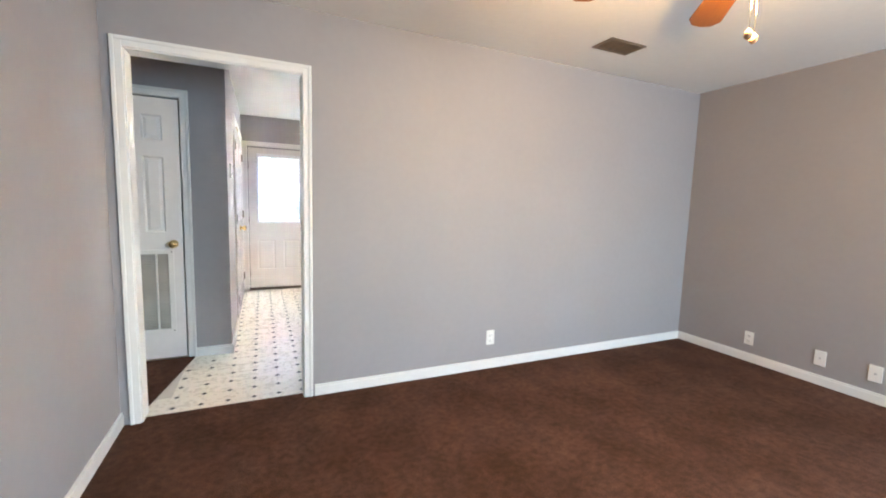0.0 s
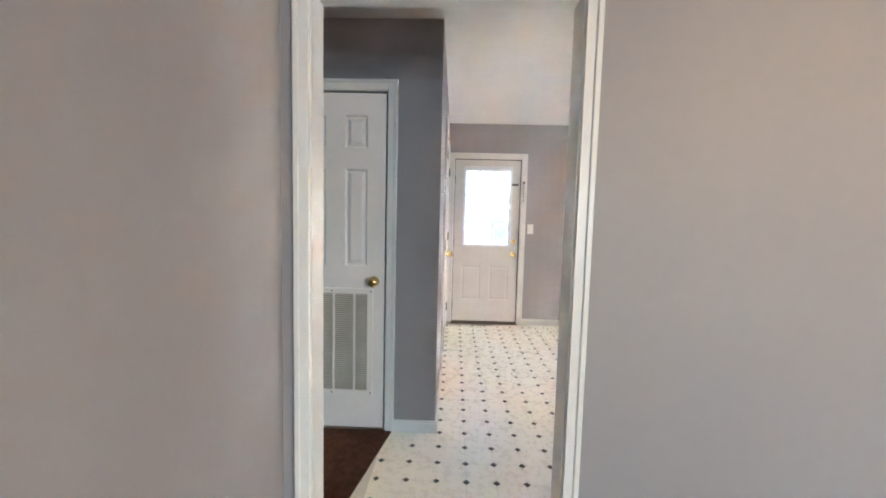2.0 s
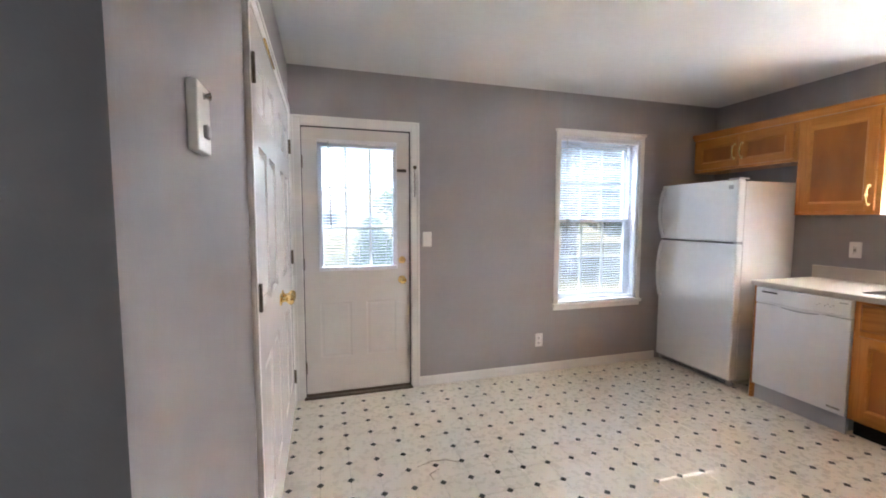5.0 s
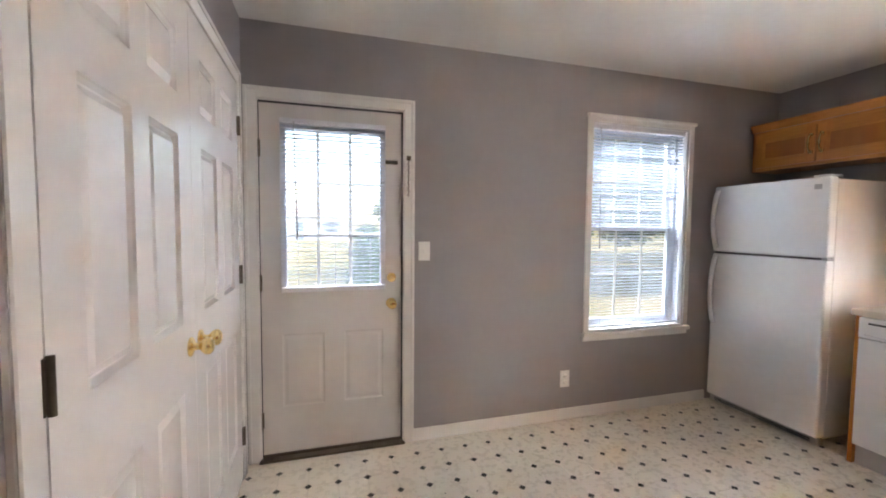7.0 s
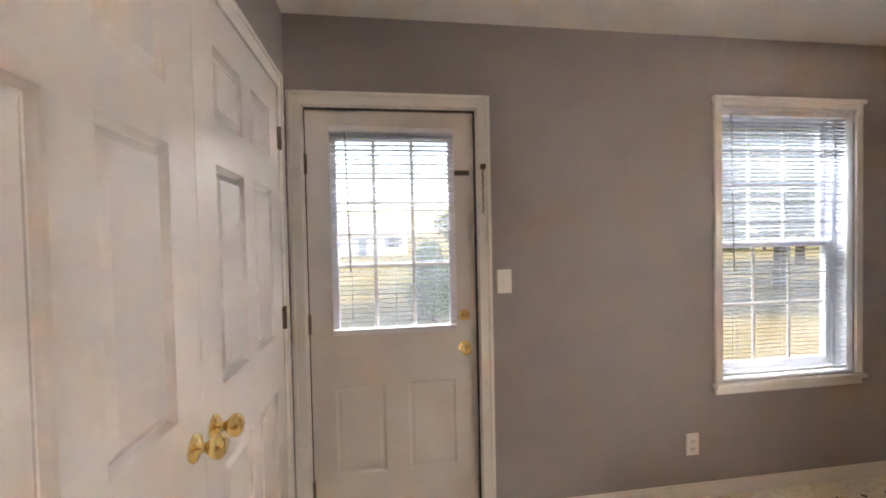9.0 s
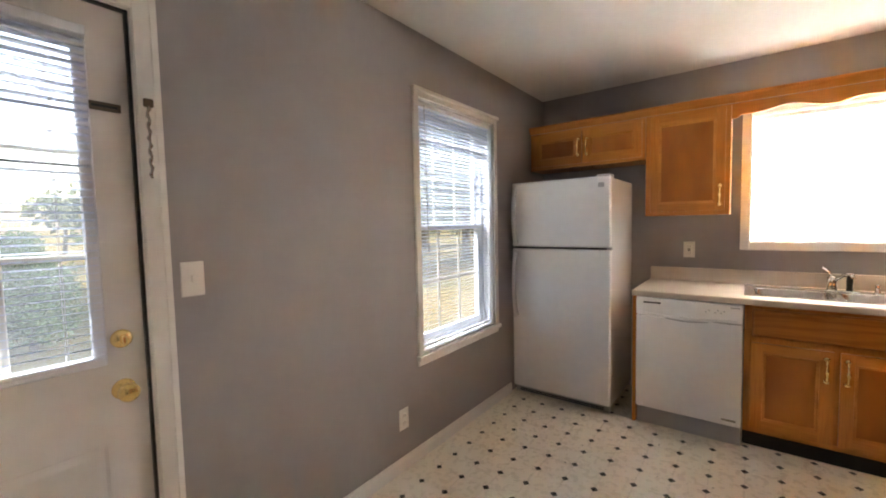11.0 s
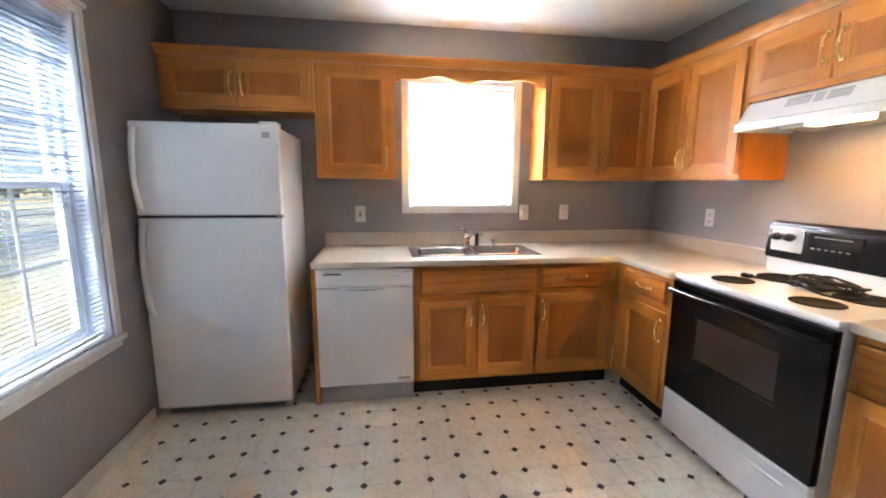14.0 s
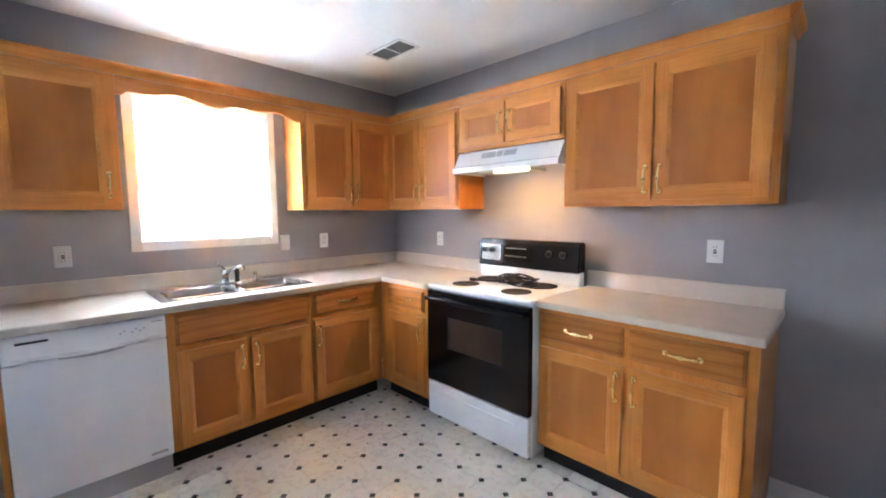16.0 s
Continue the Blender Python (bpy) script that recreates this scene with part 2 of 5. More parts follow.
LEAF = leaf_mat("tree_leaves", (0.03, 0.055, 0.018), (0.07, 0.10, 0.035))
BUSH = leaf_mat("bush_leaves", (0.03, 0.07, 0.025), (0.07, 0.13, 0.05))
BARK = paint("bark", (0.11, 0.085, 0.065), 0.9, 0.3, 30, 0.8, 0.02, big=5)
SIDING = paint("far_siding", (0.72, 0.71, 0.70), 0.6, 0.04, 8, 0.1)
ROOFING = paint("far_shingles", (0.20, 0.17, 0.155), 0.85, 0.12, 12, 0.4)
SHUTTER = paint("far_shutter", (0.22, 0.27, 0.34), 0.6, 0.1, 20, 0.1)
FARGLASS = paint("far_window_glass", (0.06, 0.07, 0.08), 0.1, 0.1, 20, 0.0)
ROADMAT = paint("asphalt", (0.06, 0.06, 0.062), 0.9, 0.15, 80, 0.5, 0.004)

# ---- mesh helpers ----


class Build:
    """One mesh under construction, in metres."""

    def __init__(self):
        self.bm, self.mats = bmesh.new(), []

    def slot(self, mat):
        if mat not in self.mats:
            self.mats.append(mat)
        return self.mats.index(mat)

    def take(self, bm, mat, smooth=False, m=None):
        if m is not None:
            bm.transform(m)
        k = self.slot(mat) if mat is not None else None
        for f in bm.faces:
            if k is not None:
                f.material_index = k
            f.smooth = smooth
        me = bpy.data.meshes.new("tmp")
        bm.to_mesh(me)
        bm.free()
        self.bm.from_mesh(me)
        bpy.data.meshes.remove(me)

    def box(self, x0, x1, y0, y1, z0, z1, mat, bev=0.0, seg=1, m=None):
        bm = bmesh.new()
        bmesh.ops.create_cube(bm, size=1)
        for v in bm.verts:
            v.co = ((x0 + x1) / 2 + v.co.x * (x1 - x0), (y0 + y1) / 2 + v.co.y * (y1 - y0), (z0 + z1) / 2 + v.co.z * (z1 - z0))
        if bev:
            bmesh.ops.bevel(bm, geom=bm.edges[:], offset=bev, segments=seg, affect="EDGES", profile=0.5)
        self.take(bm, mat, False, m)
        return self

    def lathe(self, prof, mat, m=None, n=20):
        """Spins (radius, height) points about z."""
        bm = bmesh.new()
        rings = []
        for r, z in prof:
            rings.append([bm.verts.new((r * math.cos(2 * math.pi * i / n), r * math.sin(2 * math.pi * i / n), z)) for i in range(n)])
        for a, b in zip(rings, rings[1:]):
            for i in range(n):
                bm.faces.new((a[i], a[(i + 1) % n], b[(i + 1) % n], b[i]))
        bm.faces.new(list(reversed(rings[0])))
        bm.faces.new(rings[-1])
        bmesh.ops.recalc_face_normals(bm, faces=bm.faces[:])
        self.take(bm, mat, True, m)
        return self

    def tube(self, pts, r, mat, n=8, m=None):
        """A round bar along points; r may be one radius or one for each point."""
        pts = [Vector(p) for p in pts]
        rs = r if isinstance(r, (list, tuple)) else [r] * len(pts)
        bm, rings, side = bmesh.new(), [], None
        for i, p in enumerate(pts):
            d = (pts[min(i + 1, len(pts) - 1)] - pts[max(i - 1, 0)]).normalized()
            if side is None:
                side = d.orthogonal().normalized()
            side = (side - d * side.dot(d)).normalized()
            up = d.cross(side)
            rings.append([bm.verts.new(p + (side * math.cos(2 * math.pi * k / n) + up * math.sin(2 * math.pi * k / n)) * rs[i]) for k in range(n)])
        for a, b in zip(rings, rings[1:]):
            for k in range(n):
                bm.faces.new((a[k], a[(k + 1) % n], b[(k + 1) % n], b[k]))
        bm.faces.new(list(reversed(rings[0])))
        bm.faces.new(rings[-1])
        bmesh.ops.recalc_face_normals(bm, faces=bm.faces[:])
        self.take(bm, mat, True, m)
        return self

    def prism(self, outline, y0, y1, mat, bev=0.0, m=None):
        """An outline of (x, z) points pushed out from y0 to y1."""
        bm = bmesh.new()
        f = bm.faces.new([bm.verts.new((x, y0, z)) for x, z in outline])
        out = bmesh.ops.extrude_face_region(bm, geom=[f])
        for v in out["geom"]:
            if isinstance(v, bmesh.types.BMVert):
                v.co.y = y1
        bmesh.ops.recalc_face_normals(bm, faces=bm.faces[:])
        if bev:
            bmesh.ops.bevel(bm, geom=bm.edges[:], offset=bev, segments=1, affect="EDGES")
        self.take(bm, mat, False, m)
        return self

    def leaf(self, w, h, t, cells, steps, mats, m=None, bev=0.003):
        """A framed door leaf, x 0..w, z 0..h, its face at y = 0 looking to -y. cells: (x0, x1, z0, z1) of the panels; steps: (inset, depth) of
        each moulding step; mats: stile, rail, panel."""
        xs = sorted({0, w, *[c[0] for c in cells], *[c[1] for c in cells]})
        zs = sorted({0, h, *[c[2] for c in cells], *[c[3] for c in cells]})
        bm = bmesh.new()
        grid = [[bm.verts.new((x, 0, z)) for z in zs] for x in xs]
        ks = [self.slot(q) for q in mats]
        panels = []
        for i in range(len(xs) - 1):
            for j in range(len(zs) - 1):
                f = bm.faces.new((grid[i][j], grid[i + 1][j], grid[i + 1][j + 1], grid[i][j + 1]))
                cx, cz = (xs[i] + xs[i + 1]) / 2, (zs[j] + zs[j + 1]) / 2
                inside = any(a < cx < b and c < cz < d for a, b, c, d in cells)
                column = not any(a < cx < b for a, b, c, d in cells)
                f.material_index = ks[2] if inside else ks[0] if column else ks[1]
                if inside:
                    panels.append(f)
        edge = [e for e in bm.edges if e.is_boundary]
        out = bmesh.ops.extrude_edge_only(bm, edges=edge)
        back = [v for v in out["geom"] if isinstance(v, bmesh.types.BMVert)]
        for v in back:
            v.co.y = t
        for f in bm.faces:
            if len({round(v.co.y, 5) for v in f.verts}) > 1:
                f.material_index = ks[0]
        bmesh.ops.recalc_face_normals(bm, faces=bm.faces[:])
        if panels and panels[0].normal.y > 0:
            bmesh.ops.reverse_faces(bm, faces=bm.faces[:])
        for inset, depth in steps:
            res = bmesh.ops.inset_individual(bm, faces=panels, thickness=inset, depth=0.0)
            ring = set(res["faces"])
            for f in panels:
                for v in f.verts:
                    v.co.y -= depth
            for f in ring:
                f.material_index = ks[1]
        self.take(bm, None, False, m)
        return self

    def wall(self, u0, u1, z0, z1, holes, thick, mat):
        """A wall in the plane y = 0 .. thick, x u0..u1, with (x0, x1, z0, z1) openings right through it."""
        xs = sorted({u0, u1, *[h[0] for h in holes], *[h[1] for h in holes]})
        zs = sorted({z0, z1, *[min(max(q, z0), z1) for h in holes for q in h[2:]]})
        for i in range(len(xs) - 1):
            run = None
            for j in range(len(zs) - 1):
                cx, cz = (xs[i] + xs[i + 1]) / 2, (zs[j] + zs[j + 1]) / 2
                solid = not any(a < cx < b and c < cz < d for a, b, c, d in holes)
                if solid:
                    run = (run[0], zs[j + 1]) if run else (zs[j], zs[j + 1])
                if run and (not solid or j == len(zs) - 2):
                    self.box(xs[i], xs[i + 1], 0, thick, run[0], run[1], mat)
                    run = None
        return self

    def mesh(self, name):
        me = bpy.data.meshes.new(name)
        self.bm.to_mesh(me)
        self.bm.free()
        for q in self.mats:
            me.materials.append(q)
        return me


def thing(name, m, label, category, group="", kind=""):
    """A top-level Empty at the pose m, for parts to hang from."""
    e = new(name)
    e.empty_display_size = 0.1
    e.matrix_basis = m
    return tagged(e, label, category, group, kind)


def part(parent, name, build, m=None, label=""):
    o = new(name, build.mesh(name) if isinstance(build, Build) else build)
    o.parent = parent
    if m is not None:
        o.matrix_basis = m
    if label:
        tagged(o, label)
    return o


def solid(name, build, label="", category="", kind="", m=None, group=""):
    o = new(name, build.mesh(name))
    if m is not None:
        o.matrix_basis = m
    return tagged(o, label, category, group, kind)


def structure(name, build, m=None, label=""):
    return solid(name, build, label, "", "structure", m)


# ---- setting: plan in metres ----
H = 2.415                      # ceiling height
YB, YS, YL = 6.458, 3.005, 2.885   # back wall; kitchen and front-room faces of the partition
XE, XW = 3.82, -0.10           # kitchen's east and west walls
YP = 3.905                     # closet wall that faces the hall
LX0, LX1, LY0 = -0.59, 4.01, -2.55   # front room
HX0 = -2.4                     # hall's far end

# floors
b = Build()
b.box(LX0 - 0.1, LX1 + 0.1, LY0 - 0.1, YL + 0.06, -0.12, 0.0, CARPET)
structure("floor_front_room", b, label="dark brown cut-pile carpet, slightly worn")
b = Build()
b.prism([(HX0, 0), (-0.53, 0), (-0.53, 0.004), (HX0, 0.004)], YL + 0.06, YP, CARPET)
bm = bmesh.new()
f = bm.faces.new([bm.verts.new(p) for p in ((-0.53, YL + 0.06, 0), (-0.36, YP, 0), (-0.53, YP, 0))])
o2 = bmesh.ops.extrude_face_region(bm, geom=[f])
for v in o2["geom"]:
    if isinstance(v, bmesh.types.BMVert):
        v.co.z = 0.006
bmesh.ops.recalc_face_normals(bm, faces=bm.faces[:])
b.take(bm, CARPET)
structure("floor_hall", b, label="dark brown carpet strip in the hall")
b = Build()
b.box(HX0, XE + 0.1, YL + 0.06, YB + 0.1, -0.12, -0.002, VINYL_JOINT)
FLOOR_K = structure("floor_kitchen", b, label="cream sheet vinyl with small dark diamond insets")

# ceilings
b = Build()
b.box(LX0 - 0.1, LX1 + 0.1, LY0 - 0.1, YL + 0.05, H, H + 0.12, CEIL)
structure("ceiling_front_room", b)
b = Build()
b.box(HX0 - 0.1, XE + 0.15, YL + 0.05, YB + 0.15, H, H + 0.12, CEIL)
structure("ceiling_kitchen", b)

# openings, each (u0, u1, z0, z1) along its wall
DOORWAY = (-0.500, 0.390, -0.02, 2.045)
BACK_DOOR = (-0.035, 0.785, 0.0, 2.015)
BACK_WIN = (2.085, 2.915, 0.60, 2.055)
SINK_WIN = (4.19, 4.965, 1.18, 2.035)
PANTRY = (-1.033, -0.40, 0.0, 2.03)
CLOSET = (4.805, 6.313, 0.0, 2.04)

structure("wall_partition", Build().wall(HX0, LX1 + 0.1, 0, H, [DOORWAY], YS - YL, WALL), pose(0, YL, 0))
structure("wall_back", Build().wall(XW - 0.12, XE + 0.16, -0.3, H, [BACK_DOOR, BACK_WIN], 0.15, WALL), pose(0, YB, 0))
# east kitchen wall: local x runs along -y of the world
structure("wall_east", Build().wall(-YB, -YS + 0.02, -0.3, H, [(-SINK_WIN[1], -SINK_WIN[0], SINK_WIN[2], SINK_WIN[3])], 0.15, WALL), pose(XE, 0, 0, 0, 0, -90))
structure("wall_closet_front", Build().wall(YP + 0.1, YB, 0, H, [CLOSET], 0.12, WALL), pose(XW, 0, 0, 0, 0, 90))
structure("wall_pantry", Build().wall(HX0, XW, 0, H, [PANTRY], 0.10, WALL), pose(0, YP, 0))
structure("wall_closet_back", Build().box(-1.35, -1.25, YP + 0.1, YB + 0.1, 0, H, WALL))
structure("wall_closet_side", Build().box(-1.25, XW - 0.12, YB, YB + 0.1, 0, H, WALL))
structure("wall_closet_divider", Build().box(-1.25, XW - 0.12, 4.55, 4.62, 0, H, WALL))
structure("wall_hall_end", Build().box(HX0 - 0.1, HX0, YL, YP + 0.1, 0, H, WALL))
structure("wall_front_room_west", Build().box(LX0 - 0.1, LX0, LY0 - 0.1, YL, 0, H, WALL))
# unseen window opening, made up for the added east lamp
structure("wall_front_room_east", Build().wall(-YL, -LY0, -0.3, H, [(0.35, 1.45, 0.72, 1.98)], 0.12, WALL), pose(LX1, 0, 0, 0, 0, -90))
structure("wall_front_room_south", Build().wall(-LX1 - 0.1, -LX0 + 0.1, -0.3, H, [(-3.75, -2.05, 0.72, 1.98)], 0.12, WALL), pose(0, LY0, 0, 0, 0, 180))


# trim: baseboards with a rounded top edge
def baseboard(name, a, c, h=0.075, t=0.014):
    """Along the wall from a to c, the room to the left of that way."""
    d = Vector((c[0] - a[0], c[1] - a[1], 0))
    ang = math.degrees(math.atan2(d.y, d.x))
    n = d.length
    q = Build().prism([(0, 0), (n, 0), (n, h), (0, h)], 0, t * 0.7, TRIM)
    q.prism([(0, 0), (n, 0), (n, h - 0.014), (0, h - 0.014)], 0, t, TRIM, 0.002)
    structure(name, q, pose(a[0], a[1], 0.0, 0, 0, ang), "white painted baseboard")


baseboard("baseboard_front_north", (LX1, YL), (0.447, YL))
baseboard("baseboard_front_east", (LX1, LY0), (LX1, YL - 0.015))
baseboard("baseboard_front_west", (LX0, YL), (LX0, LY0))
baseboard("baseboard_front_south", (LX0 + 0.015, LY0), (LX1 - 0.015, LY0))
baseboard("baseboard_kitchen_back", (3.16, YB), (0.835, YB))
baseboard("baseboard_kitchen_south", (0.45, YS), (1.0, YS))
baseboard("baseboard_column", (XW, YP), (-0.36, YP))
baseboard("baseboard_closet", (XW, 4.735), (XW, YP - 0.014))
baseboard("baseboard_hall", (-1.072, YP), (HX0, YP))


def casing(name, opening, m, w=0.066, t=0.018, jamb=0.135, sides="lrt", foot=0.0):
    """Moulded trim round an opening (x0, x1, z0, z1) of a wall whose face is y = 0, with the lining of the opening."""
    x0, x1, z0, z1 = opening
    q = Build()
    r = 0.006
    for a, c in ((x0 - w + r, x0 + r), (x1 - r, x1 + w - r)):
        q.box(a, c, -t * 0.65, 0, foot, z1 + w - r, TRIM, 0.002)
        s = 0.02 if a < x0 else -0.02
        q.box(min(a, a + s) if s > 0 else c + s, a + s if s > 0 else c, -t, -t * 0.6, foot, z1 + w - r, TRIM, 0.003)
    q.box(x0 + r, x1 - r, -t * 0.65, 0, z1 - r, z1 + w - r, TRIM, 0.002)
    q.box(x0 - w + 0.026, x1 + w - 0.026, -t, -t * 0.6, z1 + w - r - 0.02, z1 + w - r, TRIM, 0.003)
    if jamb:
        q.box(x0 - 0.001, x0 + 0.012, 0.0, jamb, foot, z1, TRIM, 0.001)
        q.box(x1 - 0.012, x1 + 0.001, 0.0, jamb, foot, z1, TRIM, 0.001)
        q.box(x0 + 0.012, x1 - 0.012, 0.0, jamb, z1 - 0.012, z1 + 0.001, TRIM, 0.001)
    return structure(name, q, m, "white painted moulded door casing")


casing("trim_doorway", DOORWAY, pose(0, YL, 0), w=0.052, jamb=0.12)
casing("trim_back_door", BACK_DOOR, pose(0, YB, 0), w=0.062, jamb=0.15)
q = Build()
for a, c, d, e in ((-0.024, 0.004, 0.0, 2.004), (0.746, 0.774, 0.0, 2.004), (0.004, 0.746, 1.975, 2.004)):
    q.box(a, c, 0.0645, 0.085, d, e, TRIM, 0.002)
q.box(-0.0235, -0.018, 0.022, 0.064, 0.012, 2.004, DARK).box(0.768, 0.7735, 0.022, 0.064, 0.012, 2.004, DARK).box(-0.018, 0.768, 0.022, 0.064, 2.0035, 2.0045, DARK)
q.box(0.7645, 0.7735, 0.006, 0.0195, 0.012, 2.0035, DARK).box(-0.018, 0.7645, 0.006, 0.0195, 1.9945, 2.0035, DARK)
structure("trim_back_door_stop", q, pose(0, YB, 0), "white door stop with dark weather strip")
casing("trim_pantry", PANTRY, pose(0, YP, 0), w=0.055, jamb=0.1)
casing("trim_closet", CLOSET, pose(XW, 0, 0, 0, 0, 90), w=0.068, jamb=0.12)

# ---- doors ----
MOULD = [(0.004, -0.006), (0.010, -0.010), (0.006, 0.0), (0.028, 0.012)]

MOULD_SOFT = [(0.012, -0.004), (0.012, 0.0), (0.020, 0.003)]


def knob(parent, x, z, m=None, y=0.0, both=False):
    q = Build()
    q.lathe([(0.031, 0.0), (0.031, 0.004), (0.026, 0.008), (0.012, 0.012), (0.011, 0.028), (0.020, 0.034), (0.028, 0.046), (0.027, 0.058), (0.018, 0.066), (0.004, 0.068)], BRASS, pose(x, y, z, 90))
    return part(parent, "knob", q, m, "polished brass door knob")


def hinge(parent, x, z, y=-0.002):
    q = Build()
    q.box(x - 0.012, x + 0.012, y - 0.004, y + 0.003, z - 0.045, z + 0.045, BRONZE, 0.001)
    q.tube([(x, y - 0.007, z - 0.047), (x, y - 0.007, z + 0.047)], 0.006, BRONZE)
    return part(parent, "hinge", q, None, "tarnished metal hinge")


def six_panels(w, h, stile, mid, lower=True):
    pw = (w - 2 * stile - mid) / 2
    rows = [(h - 0.31, h - 0.125), (h - 1.0, h - 0.43)] + ([(0.22, h - 1.21)] if lower else [])
    return [(x, x + pw, a, c) for x in (stile, stile + pw + mid) for a, c in rows]


# pantry door with a return-air grille
w, h = 0.593, 1.995
door = thing("pantry_door", pose(-1.013, YP + 0.012, 0.012), "white six-panel door, lower half fitted with an air return grille, closed", "door", kind="structure")
part(door, "leaf", Build().leaf(w, h, 0.035, six_panels(w, h, 0.108, 0.115, False), MOULD, (DOORW, DOORW, DOORW)))
q = Build()
gx0, gx1, gz0, gz1 = 0.038, 0.528, 0.205, 0.86
for a, c, d, e in ((gx0, gx1, gz0, gz0 + 0.032), (gx0, gx1, gz1 - 0.032, gz1), (gx0, gx0 + 0.036, gz0 + 0.032, gz1 - 0.032), (gx1 - 0.036, gx1, gz0 + 0.032, gz1 - 0.032)):
    q.box(a, c, -0.010, -0.0005, d, e, TRIM, 0.002)
for x in (0.165, 0.29, 0.415):
    q.box(x - 0.007, x + 0.007, -0.011, -0.004, gz0 + 0.032, gz1 - 0.032, TRIM, 0.002)
for x, z in ((0.05, 0.22), (0.516, 0.22), (0.05, 0.845), (0.516, 0.845), (0.28, 0.845), (0.28, 0.22)):
    q.lathe([(0.005, 0), (0.004, 0.002), (0.001, 0.003)], BRONZE, pose(x, -0.010, z, 90), 8)
grille = part(door, "grille", q, None, "white metal return grille, dusty inside")
q = Build().box(gx0 + 0.03, gx1 - 0.03, -0.0015, -0.0004, gz0 + 0.03, gz1 - 0.03, paint("dusty_filter", (0.36, 0.355, 0.32), 0.9, 0.3, 40, 0.3, big=6))
part(door, "filter", q, None, "grey dusty filter behind the grille")
lv = Build().box(gx0 + 0.034, gx1 - 0.034, -0.0035, 0.0035, -0.0006, 0.0006, paint("dusty_louvre", (0.50, 0.49, 0.45), 0.7, 0.25, 40, 0.1, big=6)).mesh("louvre")
for i in range(46):
    part(door, "louvre", lv, pose(0, -0.0055, gz0 + 0.038 + i * 0.0128, 35))
knob(door, 0.532, 0.905)
for z in (0.25, 1.05, 1.78):
    hinge(door, -0.004, z)

# closet double doors
w, h = 0.736, 2.005
stile, mid = 0.113, 0.09
for i in range(2):
    d = thing("closet_door", pose(XW + 0.008, 4.821 + i * 0.739, 0.02, 0, 0, 90), "white six-panel closet door, closed, one of a pair", "door", "closet double doors", "structure")
    part(d, "leaf", Build().leaf(w, h, 0.035, six_panels(w, h, stile, mid), MOULD, (DOORW, DOORW, DOORW)))
    knob(d, 0.685 if i == 0 else 0.05, 0.92)
    for z in (0.22, 1.06, 1.80):
        hinge(d, -0.006 if i == 0 else w + 0.006, z)
    if i == 0:
        part(d, "catch", Build().tube([(0.30, -0.008, h + 0.006), (0.62, -0.008, h + 0.006)], 0.005, BRASS), None, "brass ball catch strip")

# ---- blinds ----


def slat_mesh(length, width, mat, slits=()):
    """A curved slat; slits: (x0, x1) gaps at the cord holes."""
    q = Build()
    bm = bmesh.new()
    cuts = [0, *[x for slit in slits for x in slit], length]
    for x0, x1 in zip(cuts[::2], cuts[1::2]):
        rows = []
        for k in range(4):
            u = k / 3 - 0.5
            rows.append([bm.verts.new((x, u * width, 0.0022 * (1 - 4 * u * u))) for x in (x0, x1)])
        for a, c in zip(rows, rows[1:]):
            bm.faces.new((a[0], a[1], c[1], c[0]))
    ret = bmesh.ops.solidify(bm, geom=bm.faces[:], thickness=0.0005)
    q.take(bm, mat, True)
    return q.mesh("slat")


def blind(name, m, width, top, bottom, tilt, mat, label, cords, wand=None, wand_len=0.8, pitch=0.0215, slits=()):
    """Hangs from (0..width, y = 0, top) of the pose m."""
    t = thing(name, m, label, "window blind")
    part(t, "headrail", Build().box(0, width, -0.018, 0.018, top - 0.028, top, VINYL_WHITE, 0.003))
    me = slat_mesh(width - 0.008, 0.025, mat, slits)
    n = int((top - 0.035 - bottom - 0.012) / pitch)
    for i in range(n):
        part(t, "slat", me, pose(0.004, 0, top - 0.04 - i * pitch, tilt + random.uniform(-0.5, 0.5), random.uniform(-0.03, 0.03)))
    part(t, "bottom_rail", Build().box(0.002, width - 0.002, -0.012, 0.012, bottom, bottom + 0.012, VINYL_WHITE, 0.003))
    for x in cords:
        for y in (-0.0145, 0.0145):
            part(t, "cord", Build().tube([(x, y, top - 0.02), (x, y, bottom + 0.01)], 0.0007, VINYL_WHITE, 5))
    if wand is not None:
        part(t, "wand", Build().tube([(wand, -0.024, top - 0.02), (wand + 0.012, -0.028, top - wand_len)], 0.0035, GREY_PLASTIC, 6), None, "thin tilt wand")
    return t


def pane(parent, x0, x1, z0, z1, y, t=0.004):
    g = part(parent, "glass", Build().box(x0, x1, y, y + t, z0, z1, GLASS))
    g.visible_shadow = False
    return g


# back door: half-glazed, nine panes over two panels
door = thing("back_door", pose(-0.017, YB + 0.02, 0.028), "off-white half-glazed entry door with nine panes, closed, scuffed at the bottom", "door", kind="structure")
w, h = 0.784, 1.975
gx0, gx1, gz0, gz1 = 0.125, 0.665, 0.945, 1.845   # glazed opening
q = Build()
q.leaf(w, gz0 - 0.03, 0.042, [(0.105, 0.335, 0.265, 0.685), (0.445, 0.675, 0.265, 0.685)], MOULD_SOFT, (DOORBACK, DOORBACK, DOORBACK))
q.box(0, gx0, 0, 0.042, gz0 - 0.03, h, DOORBACK)
q.box(gx1, w, 0, 0.042, gz0 - 0.03, h, DOORBACK)
q.box(gx0, gx1, 0, 0.042, gz1, h, DOORBACK)
q.box(gx0, gx1, 0, 0.042, gz0 - 0.03, gz0, DOORBACK)
part(door, "leaf", q)
q = Build()
